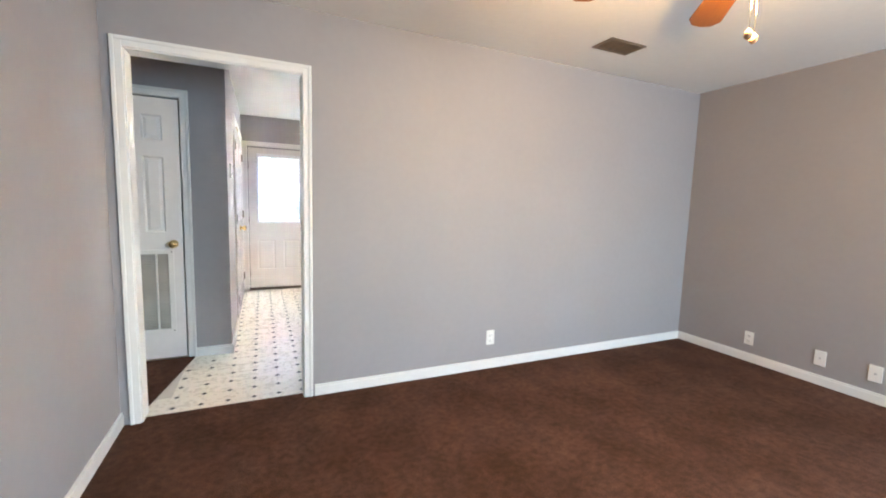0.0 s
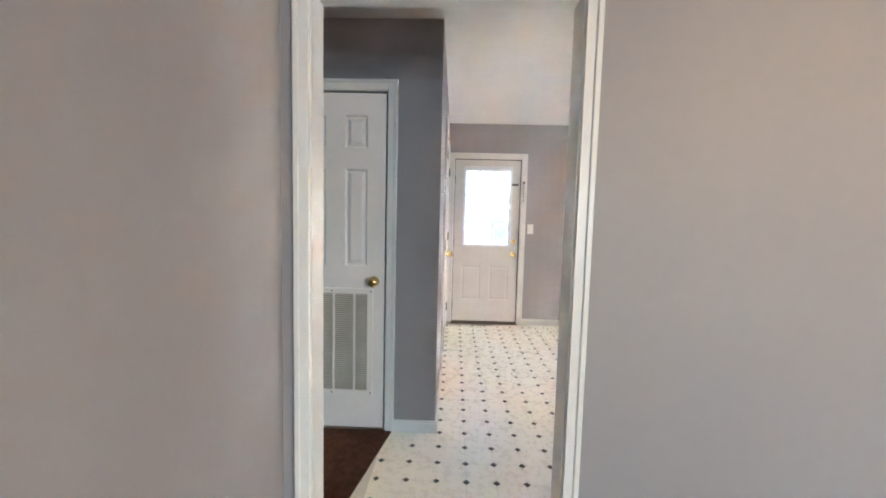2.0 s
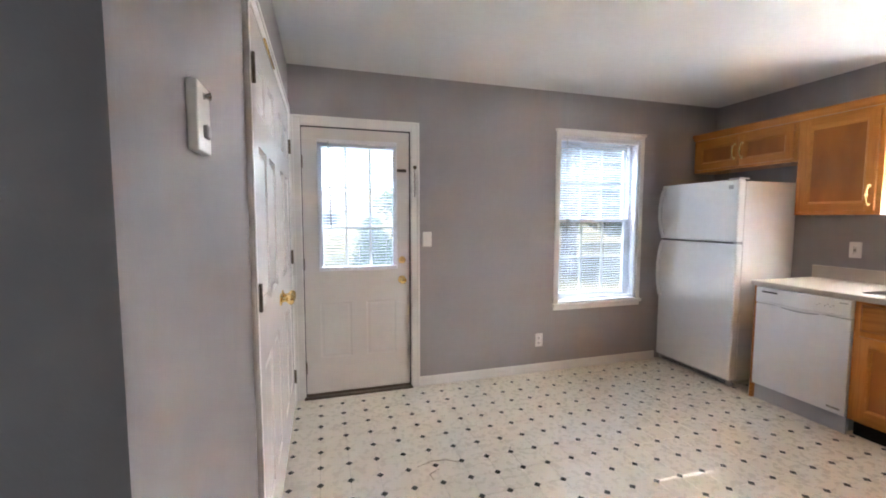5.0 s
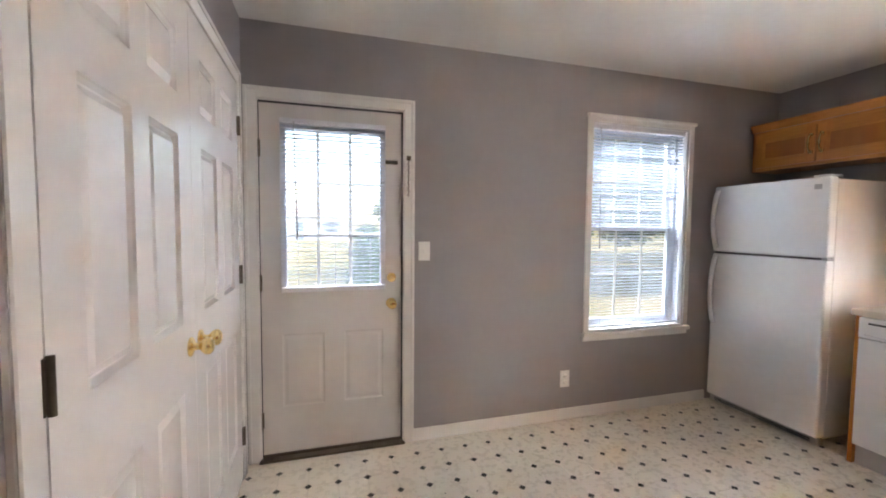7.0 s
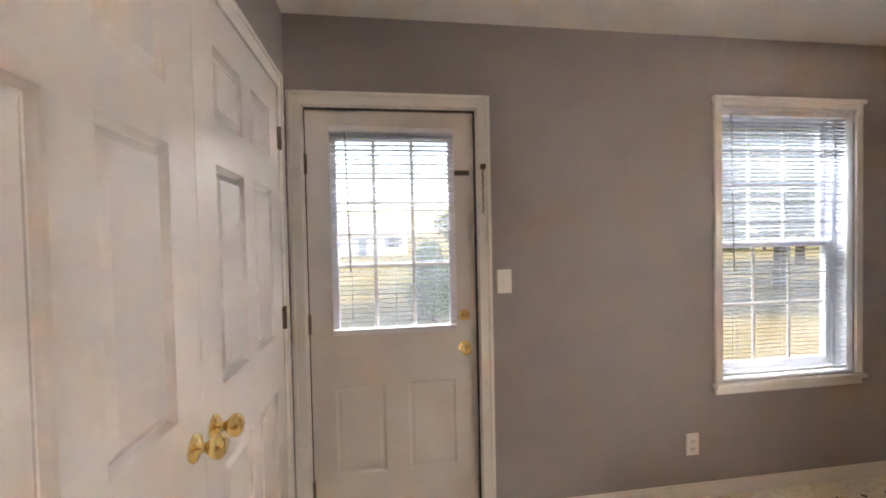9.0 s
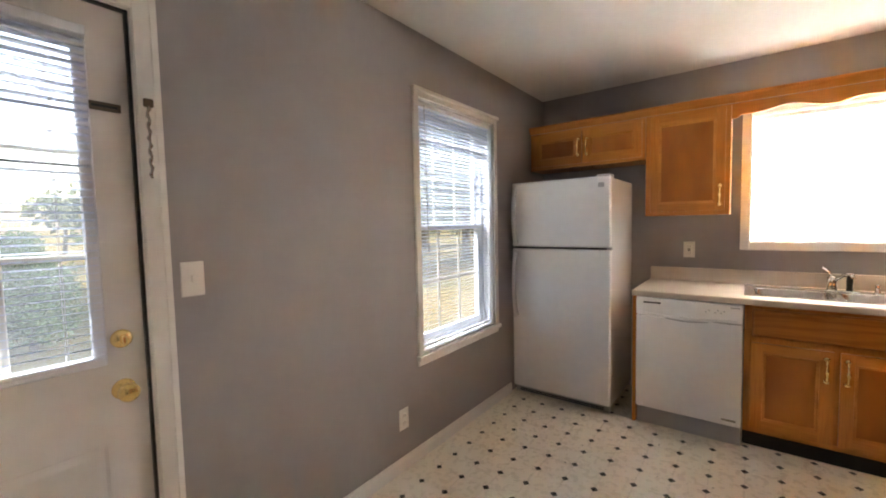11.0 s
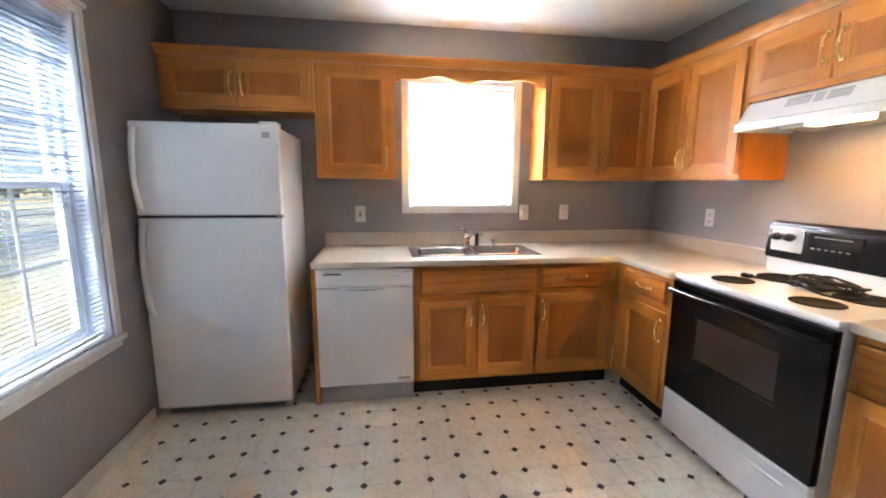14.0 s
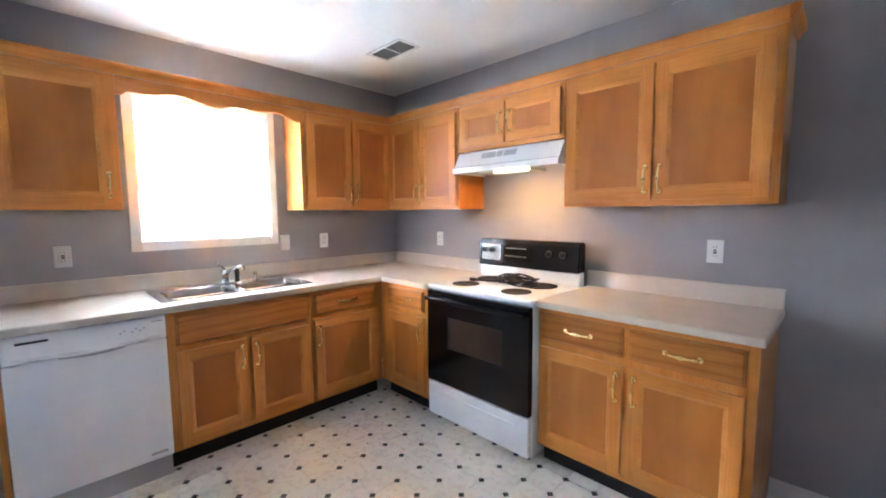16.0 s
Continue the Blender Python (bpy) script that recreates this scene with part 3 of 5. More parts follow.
for a, c, d, e in ((gx0 - 0.022, gx1 + 0.022, gz0 - 0.022, gz0 + 0.012), (gx0 - 0.022, gx1 + 0.022, gz1 - 0.012, gz1 + 0.022), (gx0 - 0.022, gx0 + 0.012, gz0 + 0.012, gz1 - 0.012), (gx1 - 0.012, gx1 + 0.022, gz0 + 0.012, gz1 - 0.012)):
    q.box(a, c, -0.012, -0.0005, d, e, VINYL_WHITE, 0.004)
part(door, "glazing_frame", q)
q = Build()
for k in (1, 2):
    x, z = gx0 + (gx1 - gx0) * k / 3, gz0 + (gz1 - gz0) * k / 3
    q.box(x - 0.009, x + 0.009, 0.014, 0.030, gz0, gz1, MUNTIN, 0.003)
    q.box(gx0, gx1, 0.015, 0.029, z - 0.009, z + 0.009, MUNTIN, 0.003)
part(door, "muntins", q)
pane(door, gx0, gx1, gz0, gz1, 0.020)
knob(door, 0.722, 0.838)
part(door, "deadbolt", Build().lathe([(0.028, 0), (0.028, 0.006), (0.022, 0.012), (0.008, 0.014), (0.002, 0.015)], BRASS, pose(0.724, 0, 0.993, 90)).box(0.718, 0.730, -0.032, -0.012, 0.98, 1.006, BRASS, 0.003), None, "brass deadbolt with a thumb turn")
part(door, "chain_track", Build().box(0.684, 0.760, -0.010, -0.0005, 1.668, 1.692, BRONZE, 0.002).box(0.690, 0.752, -0.013, -0.009, 1.676, 1.684, DARK, 0.001), None, "dark metal chain-lock track")
for z in (0.2, 0.98, 1.72):
    hinge(door, -0.006, z)
part(door, "sweep", Build().box(0.0, w, -0.006, 0.042, -0.024, -0.002, BRONZE, 0.002), None, "worn brown door sweep")
structure("threshold", Build().box(-0.035, 0.785, YB - 0.03, YB + 0.15, -0.002, 0.012, BRONZE, 0.004), label="worn brown metal door threshold")
q = Build()
q.box(0.79, 0.815, YB - 0.030, YB - 0.0185, 1.72, 1.745, BRONZE, 0.002)
q.tube([(0.8 + 0.003 * math.sin(i * 1.9), YB - 0.026, 1.725 - i * 0.011) for i in range(21)], [0.0035 + 0.0022 * (i % 2) for i in range(21)], STEEL, 6)
solid("door_chain", q, "small metal security chain hanging on the door casing", "door chain")
blind("door_blind", pose(0.09, YB + 0.001 - 0.008, 0), 0.575, 1.912, 0.972, -10, SLAT, "white mini blind on the back door, slats open", (0.09, 0.29, 0.49), 0.075, 0.66)

# ---- windows ----


def sash_window(name, m, w, h, depth, label, grid=(3, 2), f=0.035, s=0.036):
    """A single-hung window that fills an opening w by h; y = 0 is the room face of the wall."""
    t = thing(name, m, label, "window", kind="structure")
    y0 = depth - 0.065
    q = Build()
    for a, c, d, e in ((0, f, 0, h), (w - f, w, 0, h), (f, w - f, 0, f), (f, w - f, h - f, h)):
        q.box(a, c, y0, depth, d, e, VINYL_WHITE, 0.003)
    part(t, "frame", q)
    half = h / 2
    for k, (za, zb, yy) in enumerate(((f, half + 0.018, y0 + 0.004), (half - 0.018, h - f, y0 + 0.034))):
        q = Build()
        for a, c, d, e in ((f, f + s, za, zb), (w - f - s, w - f, za, zb), (f + s, w - f - s, za, za + s), (f + s, w - f - s, zb - s, zb)):
            q.box(a, c, yy, yy + 0.028, d, e, VINYL_WHITE, 0.003)
        sash = part(t, "sash", q)
        q = Build()
        for i in range(1, grid[0]):
            x = f + s + (w - 2 * f - 2 * s) * i / grid[0]
            q.box(x - 0.008, x + 0.008, yy + 0.009, yy + 0.019, za + s, zb - s, MUNTIN, 0.002)
        for j in range(1, grid[1]):
            z = za + s + (zb - za - 2 * s) * j / grid[1]
            q.box(f + s, w - f - s, yy + 0.010, yy + 0.018, z - 0.008, z + 0.008, MUNTIN, 0.002)
        part(sash, "muntins", q)
        g = part(sash, "glass", Build().box(f + s - 0.004, w - f - s + 0.004, yy + 0.012, yy + 0.016, za + s - 0.004, zb - s + 0.004, GLASS))
        g.visible_shadow = False
    q = Build()
    for a, c, d, e in ((-0.001, 0.008, 0, h), (w - 0.008, w + 0.001, 0, h), (0.008, w - 0.008, -0.001, 0.008), (0.008, w - 0.008, h - 0.008, h + 0.001)):
        q.box(a, c, 0.001, y0, d, e, VINYL_WHITE, 0.001)
    part(t, "reveal", q)
    return t


bw = BACK_WIN
win = sash_window("window_back", pose(bw[0], YB, bw[2]), bw[1] - bw[0], bw[3] - bw[2], 0.15, "white vinyl single-hung window with gridded panes behind a blind")
q = Build()
W, Z = bw[1] - bw[0], bw[3] - bw[2]
for a, c, d, e in ((-0.042, 0, 0.0, Z + 0.045), (W, W + 0.042, 0.0, Z + 0.045), (0, W, Z, Z + 0.045)):
    q.box(a, c, -0.016, 0.0, d, e, TRIM, 0.003)
q.box(-0.052, W + 0.052, -0.03, 0.0, Z + 0.03, Z + 0.052, TRIM, 0.004)
q.box(-0.052, W + 0.052, -0.034, 0.0, -0.028, 0.0, TRIM, 0.006, 2)
q.box(-0.042, W + 0.042, -0.014, 0.0, -0.062, -0.028, TRIM, 0.003)
part(win, "casing", q, None, "thin white window casing with a sill")
blind("window_blind", pose(bw[0] + 0.012, YB + 0.03, 0), W - 0.024, bw[3] - 0.01, bw[2] + 0.02, -16, SLAT, "white mini blind lowered over the back window, slats open", (0.1, 0.4, 0.7), 0.06, 0.86)

sw = SINK_WIN
ms = pose(XE, sw[1], sw[2], 0, 0, -90)
W, Z = sw[1] - sw[0], sw[3] - sw[2]
win = sash_window("window_sink", ms, W, Z, 0.15, "white kitchen window over the sink behind a closed bright blind", f=0.012, s=0.014)
q = Build()
for a, c, d, e in ((-0.052, 0, -0.055, Z + 0.05), (W, W + 0.052, -0.055, Z + 0.05), (0, W, Z, Z + 0.05), (0, W, -0.055, 0)):
    q.box(a, c, -0.017, 0.0, d, e, TRIM, 0.003)
part(win, "casing", q, None, "white picture-frame window casing")
blind("sink_window_blind", pose(XE + 0.045, sw[1] - 0.012, 0, 0, 0, -90), W - 0.024, sw[3] - 0.008, sw[2] + 0.006, 86, SLAT_SUN, "white mini blind closed over the sink window, glowing with sun", (0.143, 0.617), 0.11, 0.45, slits=((0.1325, 0.1425), (0.6065, 0.6165)))

# ---- kitchen cabinets ----
CAB_STEPS = [(0.003, -0.003), (0.007, 0.0), (0.010, -0.006), (0.002, 0.0)]


def pull(parent, x, z, upright=True, y=0.0, size=0.118):
    """A cast brass bow pull with a bead in the middle."""
    q = Build()
    pts, rs = [], []
    for i in range(13):
        u = i / 12 - 0.5
        out = 0.024 * (1 - (2 * u) ** 4)
        pts.append((0, -out - 0.003, u * size) if upright else (u * size, -out - 0.003, 0))
        rs.append(0.0050 + 0.0062 * math.exp(-(u / 0.11) ** 2) + 0.0034 * math.exp(-((abs(u) - 0.4) / 0.06) ** 2))
    m = pose(x, y, z)
    q.tube(pts, rs, BRASS, 8, m)
    for s in (-0.5, 0.5):
        p = (0, 0, s * size) if upright else (s * size, 0, 0)
        q.lathe([(0.015, 0), (0.014, 0.005), (0.008, 0.010)], BRASS, m @ pose(*p, 90), 10)
    return part(parent, "pull", q, None, "polished brass bow handle")


def cab_door(parent, x0, x1, z0, z1, handle=None, y=-0.019):
    s = min(0.052, (x1 - x0) * 0.2)
    d = part(parent, "door", Build().leaf(x1 - x0, z1 - z0, 0.018, [(s, x1 - x0 - s, s, z1 - z0 - s)], CAB_STEPS, (OAK_V, OAK_H, OAK_P)), pose(x0, y, z0))
    if handle:
        hx = 0.026 if "l" in handle else x1 - x0 - 0.026
        hz = 0.10 if "b" in handle else z1 - z0 - 0.10
        if "m" in handle:
            hz = (z1 - z0) / 2
        pull(d, hx, hz)
    return d


def drawer(parent, x0, x1, z0, z1, handle=True, y=-0.019):
    q = Build().box(0, x1 - x0, 0.006, 0.018, 0, z1 - z0, OAK_D, 0.002).box(0.006, x1 - x0 - 0.006, -0.002, 0.008, 0.006, z1 - z0 - 0.006, OAK_D, 0.007)
    d = part(parent, "drawer", q, pose(x0, y, z0))
    if handle:
        pull(d, (x1 - x0) / 2, (z1 - z0) / 2, False, 0.0, 0.125)
    return d


def cabinet(m, w, z0, z1, depth, label, ends="", toe=0.0):
    c = thing("wall_cabinet" if z0 > 1 else "base_cabinet", m, label, "cabinet", "kitchen wall cabinets" if z0 > 1 else "kitchen base cabinets")
    q = Build()
    q.box(0.001, w - 0.001, 0.019, depth, z0, z1, OAK_V)
    q.box(0.001, 0.030, 0, 0.019, z0, z1, OAK_V, 0.001)
    q.box(w - 0.030, w - 0.001, 0, 0.019, z0, z1, OAK_V, 0.001)
    q.box(0.030, w - 0.030, 0, 0.019, z0, z0 + 0.034, OAK_H, 0.001)
    q.box(0.030, w - 0.030, 0, 0.019, z1 - 0.034, z1, OAK_H, 0.001)
    q.box(0.030, w - 0.030, 0.004, 0.019, z0 + 0.034, z1 - 0.034, OAK_V)
    part(c, "body", q)
    if toe:
        part(c, "toe_board", Build().box(0.001, w - 0.001, 0.07, 0.085, 0.0, z0, SHADOW_GAP), None, "recessed toe board, blackened to stand for its shade")
        part(c, "base", Build().box(0.001, w - 0.001, 0.085, depth, 0.0, z0 - 0.001, OAK_P))
    return c


XU, YU, ZU0, ZU1 = 3.556, 3.283, 1.372, 2.075     # upper fronts and heights
DU = XE - XU - 0.003
oaktxt = "honey-oak wall cabinet, "
c = cabinet(pose(XU, YB - 0.004, 0, 0, 0, -90), 0.884, 1.775, ZU1, DU, oaktxt + "two small doors, above the fridge")
cab_door(c, 0.035, 0.432, 1.80, 2.05, "rm")
cab_door(c, 0.446, 0.862, 1.80, 2.05, "lm")
c = cabinet(pose(XU, 5.568, 0, 0, 0, -90), 0.498, ZU0, ZU1, DU, oaktxt + "one door, beside the fridge")
cab_door(c, 0.035, 0.470, 1.40, 2.05, "rb")
c = cabinet(pose(XU, 4.058, 0, 0, 0, -90), 0.778, ZU0, ZU1, DU, oaktxt + "two doors, beside the sink window")
cab_door(c, 0.035, 0.400, 1.40, 2.05, "rb")
cab_door(c, 0.412, 0.762, 1.40, 2.05, "lb")
DS = YU - YS - 0.003
c = cabinet(pose(XU - 0.002, YU, 0, 0, 0, 180), 0.797, ZU0, ZU1, DS, oaktxt + "two doors, in the corner")
cab_door(c, 0.022, 0.390, 1.40, 2.04, "rb")
cab_door(c, 0.402, 0.775, 1.40, 2.04, "lb")
c = cabinet(pose(2.756, YU, 0, 0, 0, 180), 0.806, 1.760, ZU1, DS, oaktxt + "two short doors, above the range hood")
cab_door(c, 0.022, 0.397, 1.785, 2.04, "rm")
cab_door(c, 0.409, 0.784, 1.785, 2.04, "lm")
c = cabinet(pose(1.949, YU, 0, 0, 0, 180), 0.945, ZU0, ZU1, DS, oaktxt + "two doors, at the end of the run")
cab_door(c, 0.022, 0.462, 1.40, 2.04, "rb")
cab_door(c, 0.474, 0.912, 1.40, 2.04, "lb")

# crown moulding on the uppers, and the scalloped valance over the sink window
prof = [(0, 0), (-0.010, 0), (-0.016, 0.016), (-0.032, 0.036), (-0.034, 0.048), (-0.030, 0.055), (0, 0.055)]


def moulding(a, c, ang, p):
    q = Build()
    bm = bmesh.new()
    r1 = [bm.verts.new((0, y, z)) for y, z in p]
    r2 = [bm.verts.new((a, y, z)) for y, z in p]
    bm.faces.new(r1)
    bm.faces.new(list(reversed(r2)))
    for i in range(len(p)):
        j = (i + 1) % len(p)
        bm.faces.new((r1[i], r2[i], r2[j], r1[j]))
    bmesh.ops.recalc_face_normals(bm, faces=bm.faces[:])
    q.take(bm, OAK_H)
    return q


crown = thing("crown_moulding", pose(0, 0, ZU1 + 0.001), "honey-oak crown moulding along the cabinet tops", "moulding")
part(crown, "rail", moulding(YB - 0.004 - YU, 0, 0, prof), pose(XU, YB - 0.004, 0, 0, 0, -90))
part(crown, "rail", moulding(XU - 1.004 - 0.004, 0, 0, prof), pose(XU - 0.004, YU, 0, 0, 0, 180))
part(crown, "rail", moulding(0.29, 0, 0, prof), pose(1.004, YU + 0.034, 0, 0, 0, -90 - 0.0) @ pose(0, 0, 0))
val_w = 5.068 - 4.060
low = []
for i in range(41):
    u = i / 40
    edge = min(u, 1 - u)
    z = 0.028 + 0.030 * math.sin(math.pi * min(edge * 2, 1)) + 0.009 * math.cos(u * math.pi * 7)
    if edge < 0.03:
        z = 0.022
    low.append((u * val_w, z))
outline = low + [(val_w, 0.115), (0, 0.115)]
solid("valance", Build().prism(outline, 0.0, 0.019, OAK_H), "honey-oak valance with a scalloped lower edge over the sink window", "valance", "", pose(XU, 5.069, ZU1 - 0.116, 0, 0, -90))

# base cabinets
XF, YF, ZB0, ZB1 = 3.205, 3.648, 0.112, 0.853
DE = XE - XF - 0.003
basetxt = "honey-oak base cabinet, "
solid("end_panel", Build().box(0, 0.022, 0, DE, 0, ZB1, OAK_V, 0.001), "thin oak end panel beside the dishwasher", "panel", "", pose(XF, 5.573, 0, 0, 0, -90))
c = cabinet(pose(XF, 4.978, 0, 0, 0, -90), 0.775, ZB0, ZB1, DE, basetxt + "false drawer front and two doors under the sink", toe=1)
drawer(c, 0.035, 0.757, 0.672, 0.832, False)
cab_door(c, 0.035, 0.375, 0.145, 0.640, "rt")
cab_door(c, 0.402, 0.757, 0.145, 0.640, "lt")
c = cabinet(pose(XF, 4.202, 0, 0, 0, -90), 4.202 - YF - 0.002, ZB0, ZB1, DE, basetxt + "one drawer over one door", toe=1)
drawer(c, 0.018, 0.500, 0.692, 0.832)
cab_door(c, 0.018, 0.500, 0.145, 0.655, "lt")
DSB = YF - YS - 0.003
c = cabinet(pose(XF - 0.002, YF, 0, 0, 0, 180), XF - 0.002 - 2.706, ZB0, ZB1, DSB, basetxt + "narrow drawer over narrow door beside the stove", toe=1)
drawer(c, 0.10, 0.475, 0.692, 0.832)
cab_door(c, 0.10, 0.475, 0.145, 0.655, "rt")
YR = YS + 0.583   # the run beside the stove is shallower
c = cabinet(pose(1.912, YR, 0, 0, 0, 180), 0.915, ZB0, ZB1, YR - YS - 0.003, basetxt + "two drawers over two doors, at the run's end", toe=1)
drawer(c, 0.015, 0.435, 0.692, 0.832)
drawer(c, 0.460, 0.880, 0.692, 0.832)
cab_door(c, 0.015, 0.435, 0.145, 0.655, "rt")
cab_door(c, 0.460, 0.880, 0.145, 0.655, "lt")

# counters
ZC0, ZC1 = 0.855, 0.892
SX0, SX1, SY0, SY1 = 3.285, 3.685, 4.165, 4.965   # cut-out for the sink
ct = thing("countertop", pose(0, 0, 0), "beige laminate countertop in an L with a low backsplash", "countertop")
q = Build()
q.box(3.160, SX0, YS + 0.67, 5.572, ZC0, ZC1, LAMINATE, 0.008, 2)
q.box(SX0 - 0.01, XE - 0.001, SY1, 5.570, ZC0, ZC1 - 0.0005, LAMINATE)
q.box(SX0 - 0.01, XE - 0.001, YS + 0.001, SY0, ZC0, ZC1 - 0.0005, LAMINATE)
q.box(SX1, XE - 0.001, SY0, SY1, ZC0, ZC1 - 0.0005, LAMINATE)
q.box(2.700, SX0 - 0.008, YS + 0.001, YS + 0.671, ZC0, ZC1, LAMINATE, 0.008, 2)
part(ct, "top", q)
part(ct, "backsplash", Build().box(XE - 0.021, XE - 0.001, YS + 0.022, 5.570, ZC1, ZC1 + 0.094, LAMINATE, 0.004, 2))
part(ct, "backsplash", Build().box(2.700, XE - 0.001, YS + 0.001, YS + 0.021, ZC1, ZC1 + 0.094, LAMINATE, 0.004, 2))
ct = thing("countertop", pose(0, 0, 0), "beige laminate countertop beside the stove with a low backsplash", "countertop")
part(ct, "top", Build().box(0.980, 1.921, YS + 0.001, YS + 0.610, ZC0, ZC1, LAMINATE, 0.008, 2))
part(ct, "backsplash", Build().box(0.985, 1.921, YS + 0.001, YS + 0.021, ZC1, ZC1 + 0.094, LAMINATE, 0.004, 2))

# double-bowl sink
sk = thing("sink", pose(0, 0, ZC1), "stainless steel double-bowl drop-in sink in the countertop", "sink")
q = Build()
ym = (SY0 + SY1) / 2
for a, c, d, e in ((3.270, 3.700, SY1 - 0.03, SY1 + 0.018), (3.270, 3.700, SY0 - 0.018, SY0 + 0.03), (3.270, 3.312, SY0 + 0.03, SY1 - 0.03), (3.605, 3.700, SY0 + 0.03, SY1 - 0.03), (3.312, 3.605, ym - 0.018, ym + 0.018)):
    q.box(a, c, d, e, 0.0, 0.005, STEEL, 0.002)
part(sk, "rim", q)


def bowl(x0, x1, y0, y1, depth):
    bm = bmesh.new()
    rings = []
    for k, (ins, z) in enumerate(((0, 0.004), (0.006, -0.004), (0.014, -0.12), (0.034, -depth), (0.09, -depth - 0.004))):
        ring = []
        rad = 0.05
        for cx, cy, a0 in ((x1 - rad, y1 - rad, 0), (x0 + rad, y1 - rad, 90), (x0 + rad, y0 + rad, 180), (x1 - rad, y0 + rad, 270)):
            for s in range(5):
                a = radians(a0 + s * 22.5)
                px, py = cx + rad * math.cos(a), cy + rad * math.sin(a)
                mx, my = (x0 + x1) / 2, (y0 + y1) / 2
                ring.append(bm.verts.new((mx + (px - mx) * (1 - ins / ((x1 - x0) / 2)), my + (py - my) * (1 - ins / ((y1 - y0) / 2)), z)))
        rings.append(ring)
    for a, c in zip(rings, rings[1:]):
        for i in range(len(a)):
            j = (i + 1) % len(a)
            bm.faces.new((a[i], a[j], c[j], c[i]))
    bm.faces.new(rings[-1])
    bmesh.ops.recalc_face_normals(bm, faces=bm.faces[:])
    for f in bm.faces:
        f.normal_flip()
    bmesh.ops.solidify(bm, geom=bm.faces[:], thickness=-0.0015)
    return bm


for y0, y1 in ((SY0 + 0.028, ym - 0.016), (ym + 0.016, SY1 - 0.028)):
    q = Build()
    q.take(bowl(3.308, 3.608, y0, y1, 0.17), STEEL, True)
    part(sk, "bowl", q)
    part(sk, "strainer", Build().lathe([(0.042, 0), (0.042, 0.003), (0.03, 0.002), (0.012, 0.001)], CHROME, pose(3.458, (y0 + y1) / 2, -0.1735), 16))

fc = thing("faucet", pose(3.65, ym, ZC1 + 0.005), "chrome single-lever kitchen faucet with a side sprayer", "faucet")
part(fc, "base_plate", Build().box(-0.025, 0.025, -0.12, 0.12, 0, 0.008, CHROME, 0.003, 2))
part(fc, "spout", Build().lathe([(0.024, 0.008), (0.022, 0.05), (0.025, 0.062), (0.020, 0.085), (0.008, 0.092)], CHROME, None, 16).tube([(0, 0, 0.05), (-0.05, -0.02, 0.085), (-0.11, -0.045, 0.115), (-0.155, -0.062, 0.118), (-0.162, -0.066, 0.098)], [0.012, 0.011, 0.010, 0.010, 0.011], CHROME, 10))
part(fc, "lever", Build().tube([(0, 0, 0.09), (0.0, 0.015, 0.115), (-0.005, 0.045, 0.14)], [0.008, 0.006, 0.007], CHROME, 8))
part(fc, "handle_cap", Build().lathe([(0.016, 0.008), (0.013, 0.03), (0.016, 0.06), (0.014, 0.09), (0.01, 0.10)], DARK, pose(0, -0.075, 0), 12), None, "dark sprayer grip")
part(fc, "sprayer", Build().lathe([(0.017, 0.0), (0.017, 0.012), (0.012, 0.016), (0.011, 0.05), (0.014, 0.055), (0.004, 0.06)], CHROME, pose(0, -0.19, -0.005), 12), None, "chrome soap cap")

# ---- appliances ----
fr = thing("refrigerator", pose(3.165, 6.436, 0, 0, 0, -90), "white top-freezer refrigerator with long curved handles", "refrigerator")
w, d = 0.735, 0.63
part(fr, "cabinet", Build().box(0.006, w - 0.006, 0.075, d, 0.05, 1.635, WHITE_APP, 0.006, 2))
part(fr, "freezer_door", Build().box(0, w, 0.0, 0.070, 1.162, 1.648, WHITE_APP, 0.014, 3))
part(fr, "fridge_door", Build().box(0, w, 0.0, 0.070, 0.062, 1.148, WHITE_APP, 0.014, 3))
part(fr, "gasket", Build().box(0.01, w - 0.01, 0.066, 0.076, 0.08, 1.63, GREY_PLASTIC).box(0.012, w - 0.012, 0.02, 0.066, 1.146, 1.164, DARK))
part(fr, "kick_grille", Build().box(0.01, w - 0.01, 0.03, 0.06, 0.012, 0.056, GREY_PLASTIC, 0.003).box(0.05, w - 0.05, 0.026, 0.031, 0.024, 0.030, DARK).box(0.05, w - 0.05, 0.026, 0.031, 0.036, 0.042, DARK), None, "grey plastic kick grille")
part(fr, "foot", Build().lathe([(0.02, 0), (0.02, 0.012), (0.012, 0.03)], DARK, pose(0.06, 0.10, 0)).lathe([(0.02, 0), (0.02, 0.012), (0.012, 0.03)], DARK, pose(w - 0.06, 0.10, 0)).lathe([(0.02, 0), (0.02, 0.05)], DARK, pose(0.06, 0.55, 0)).lathe([(0.02, 0), (0.02, 0.05)], DARK, pose(w - 0.06, 0.55, 0)))
part(fr, "hinge_cover", Build().box(w - 0.10, w - 0.01, 0.01, 0.12, 1.648, 1.662, WHITE_APP, 0.005, 2))
part(fr, "hinge_cap", Build().box(w - 0.03, w + 0.004, 0.0, 0.05, 1.150, 1.160, GREY_PLASTIC, 0.003))


def bow(u):
    return -0.012 - 0.042 * math.sin(math.pi * u) ** 0.7


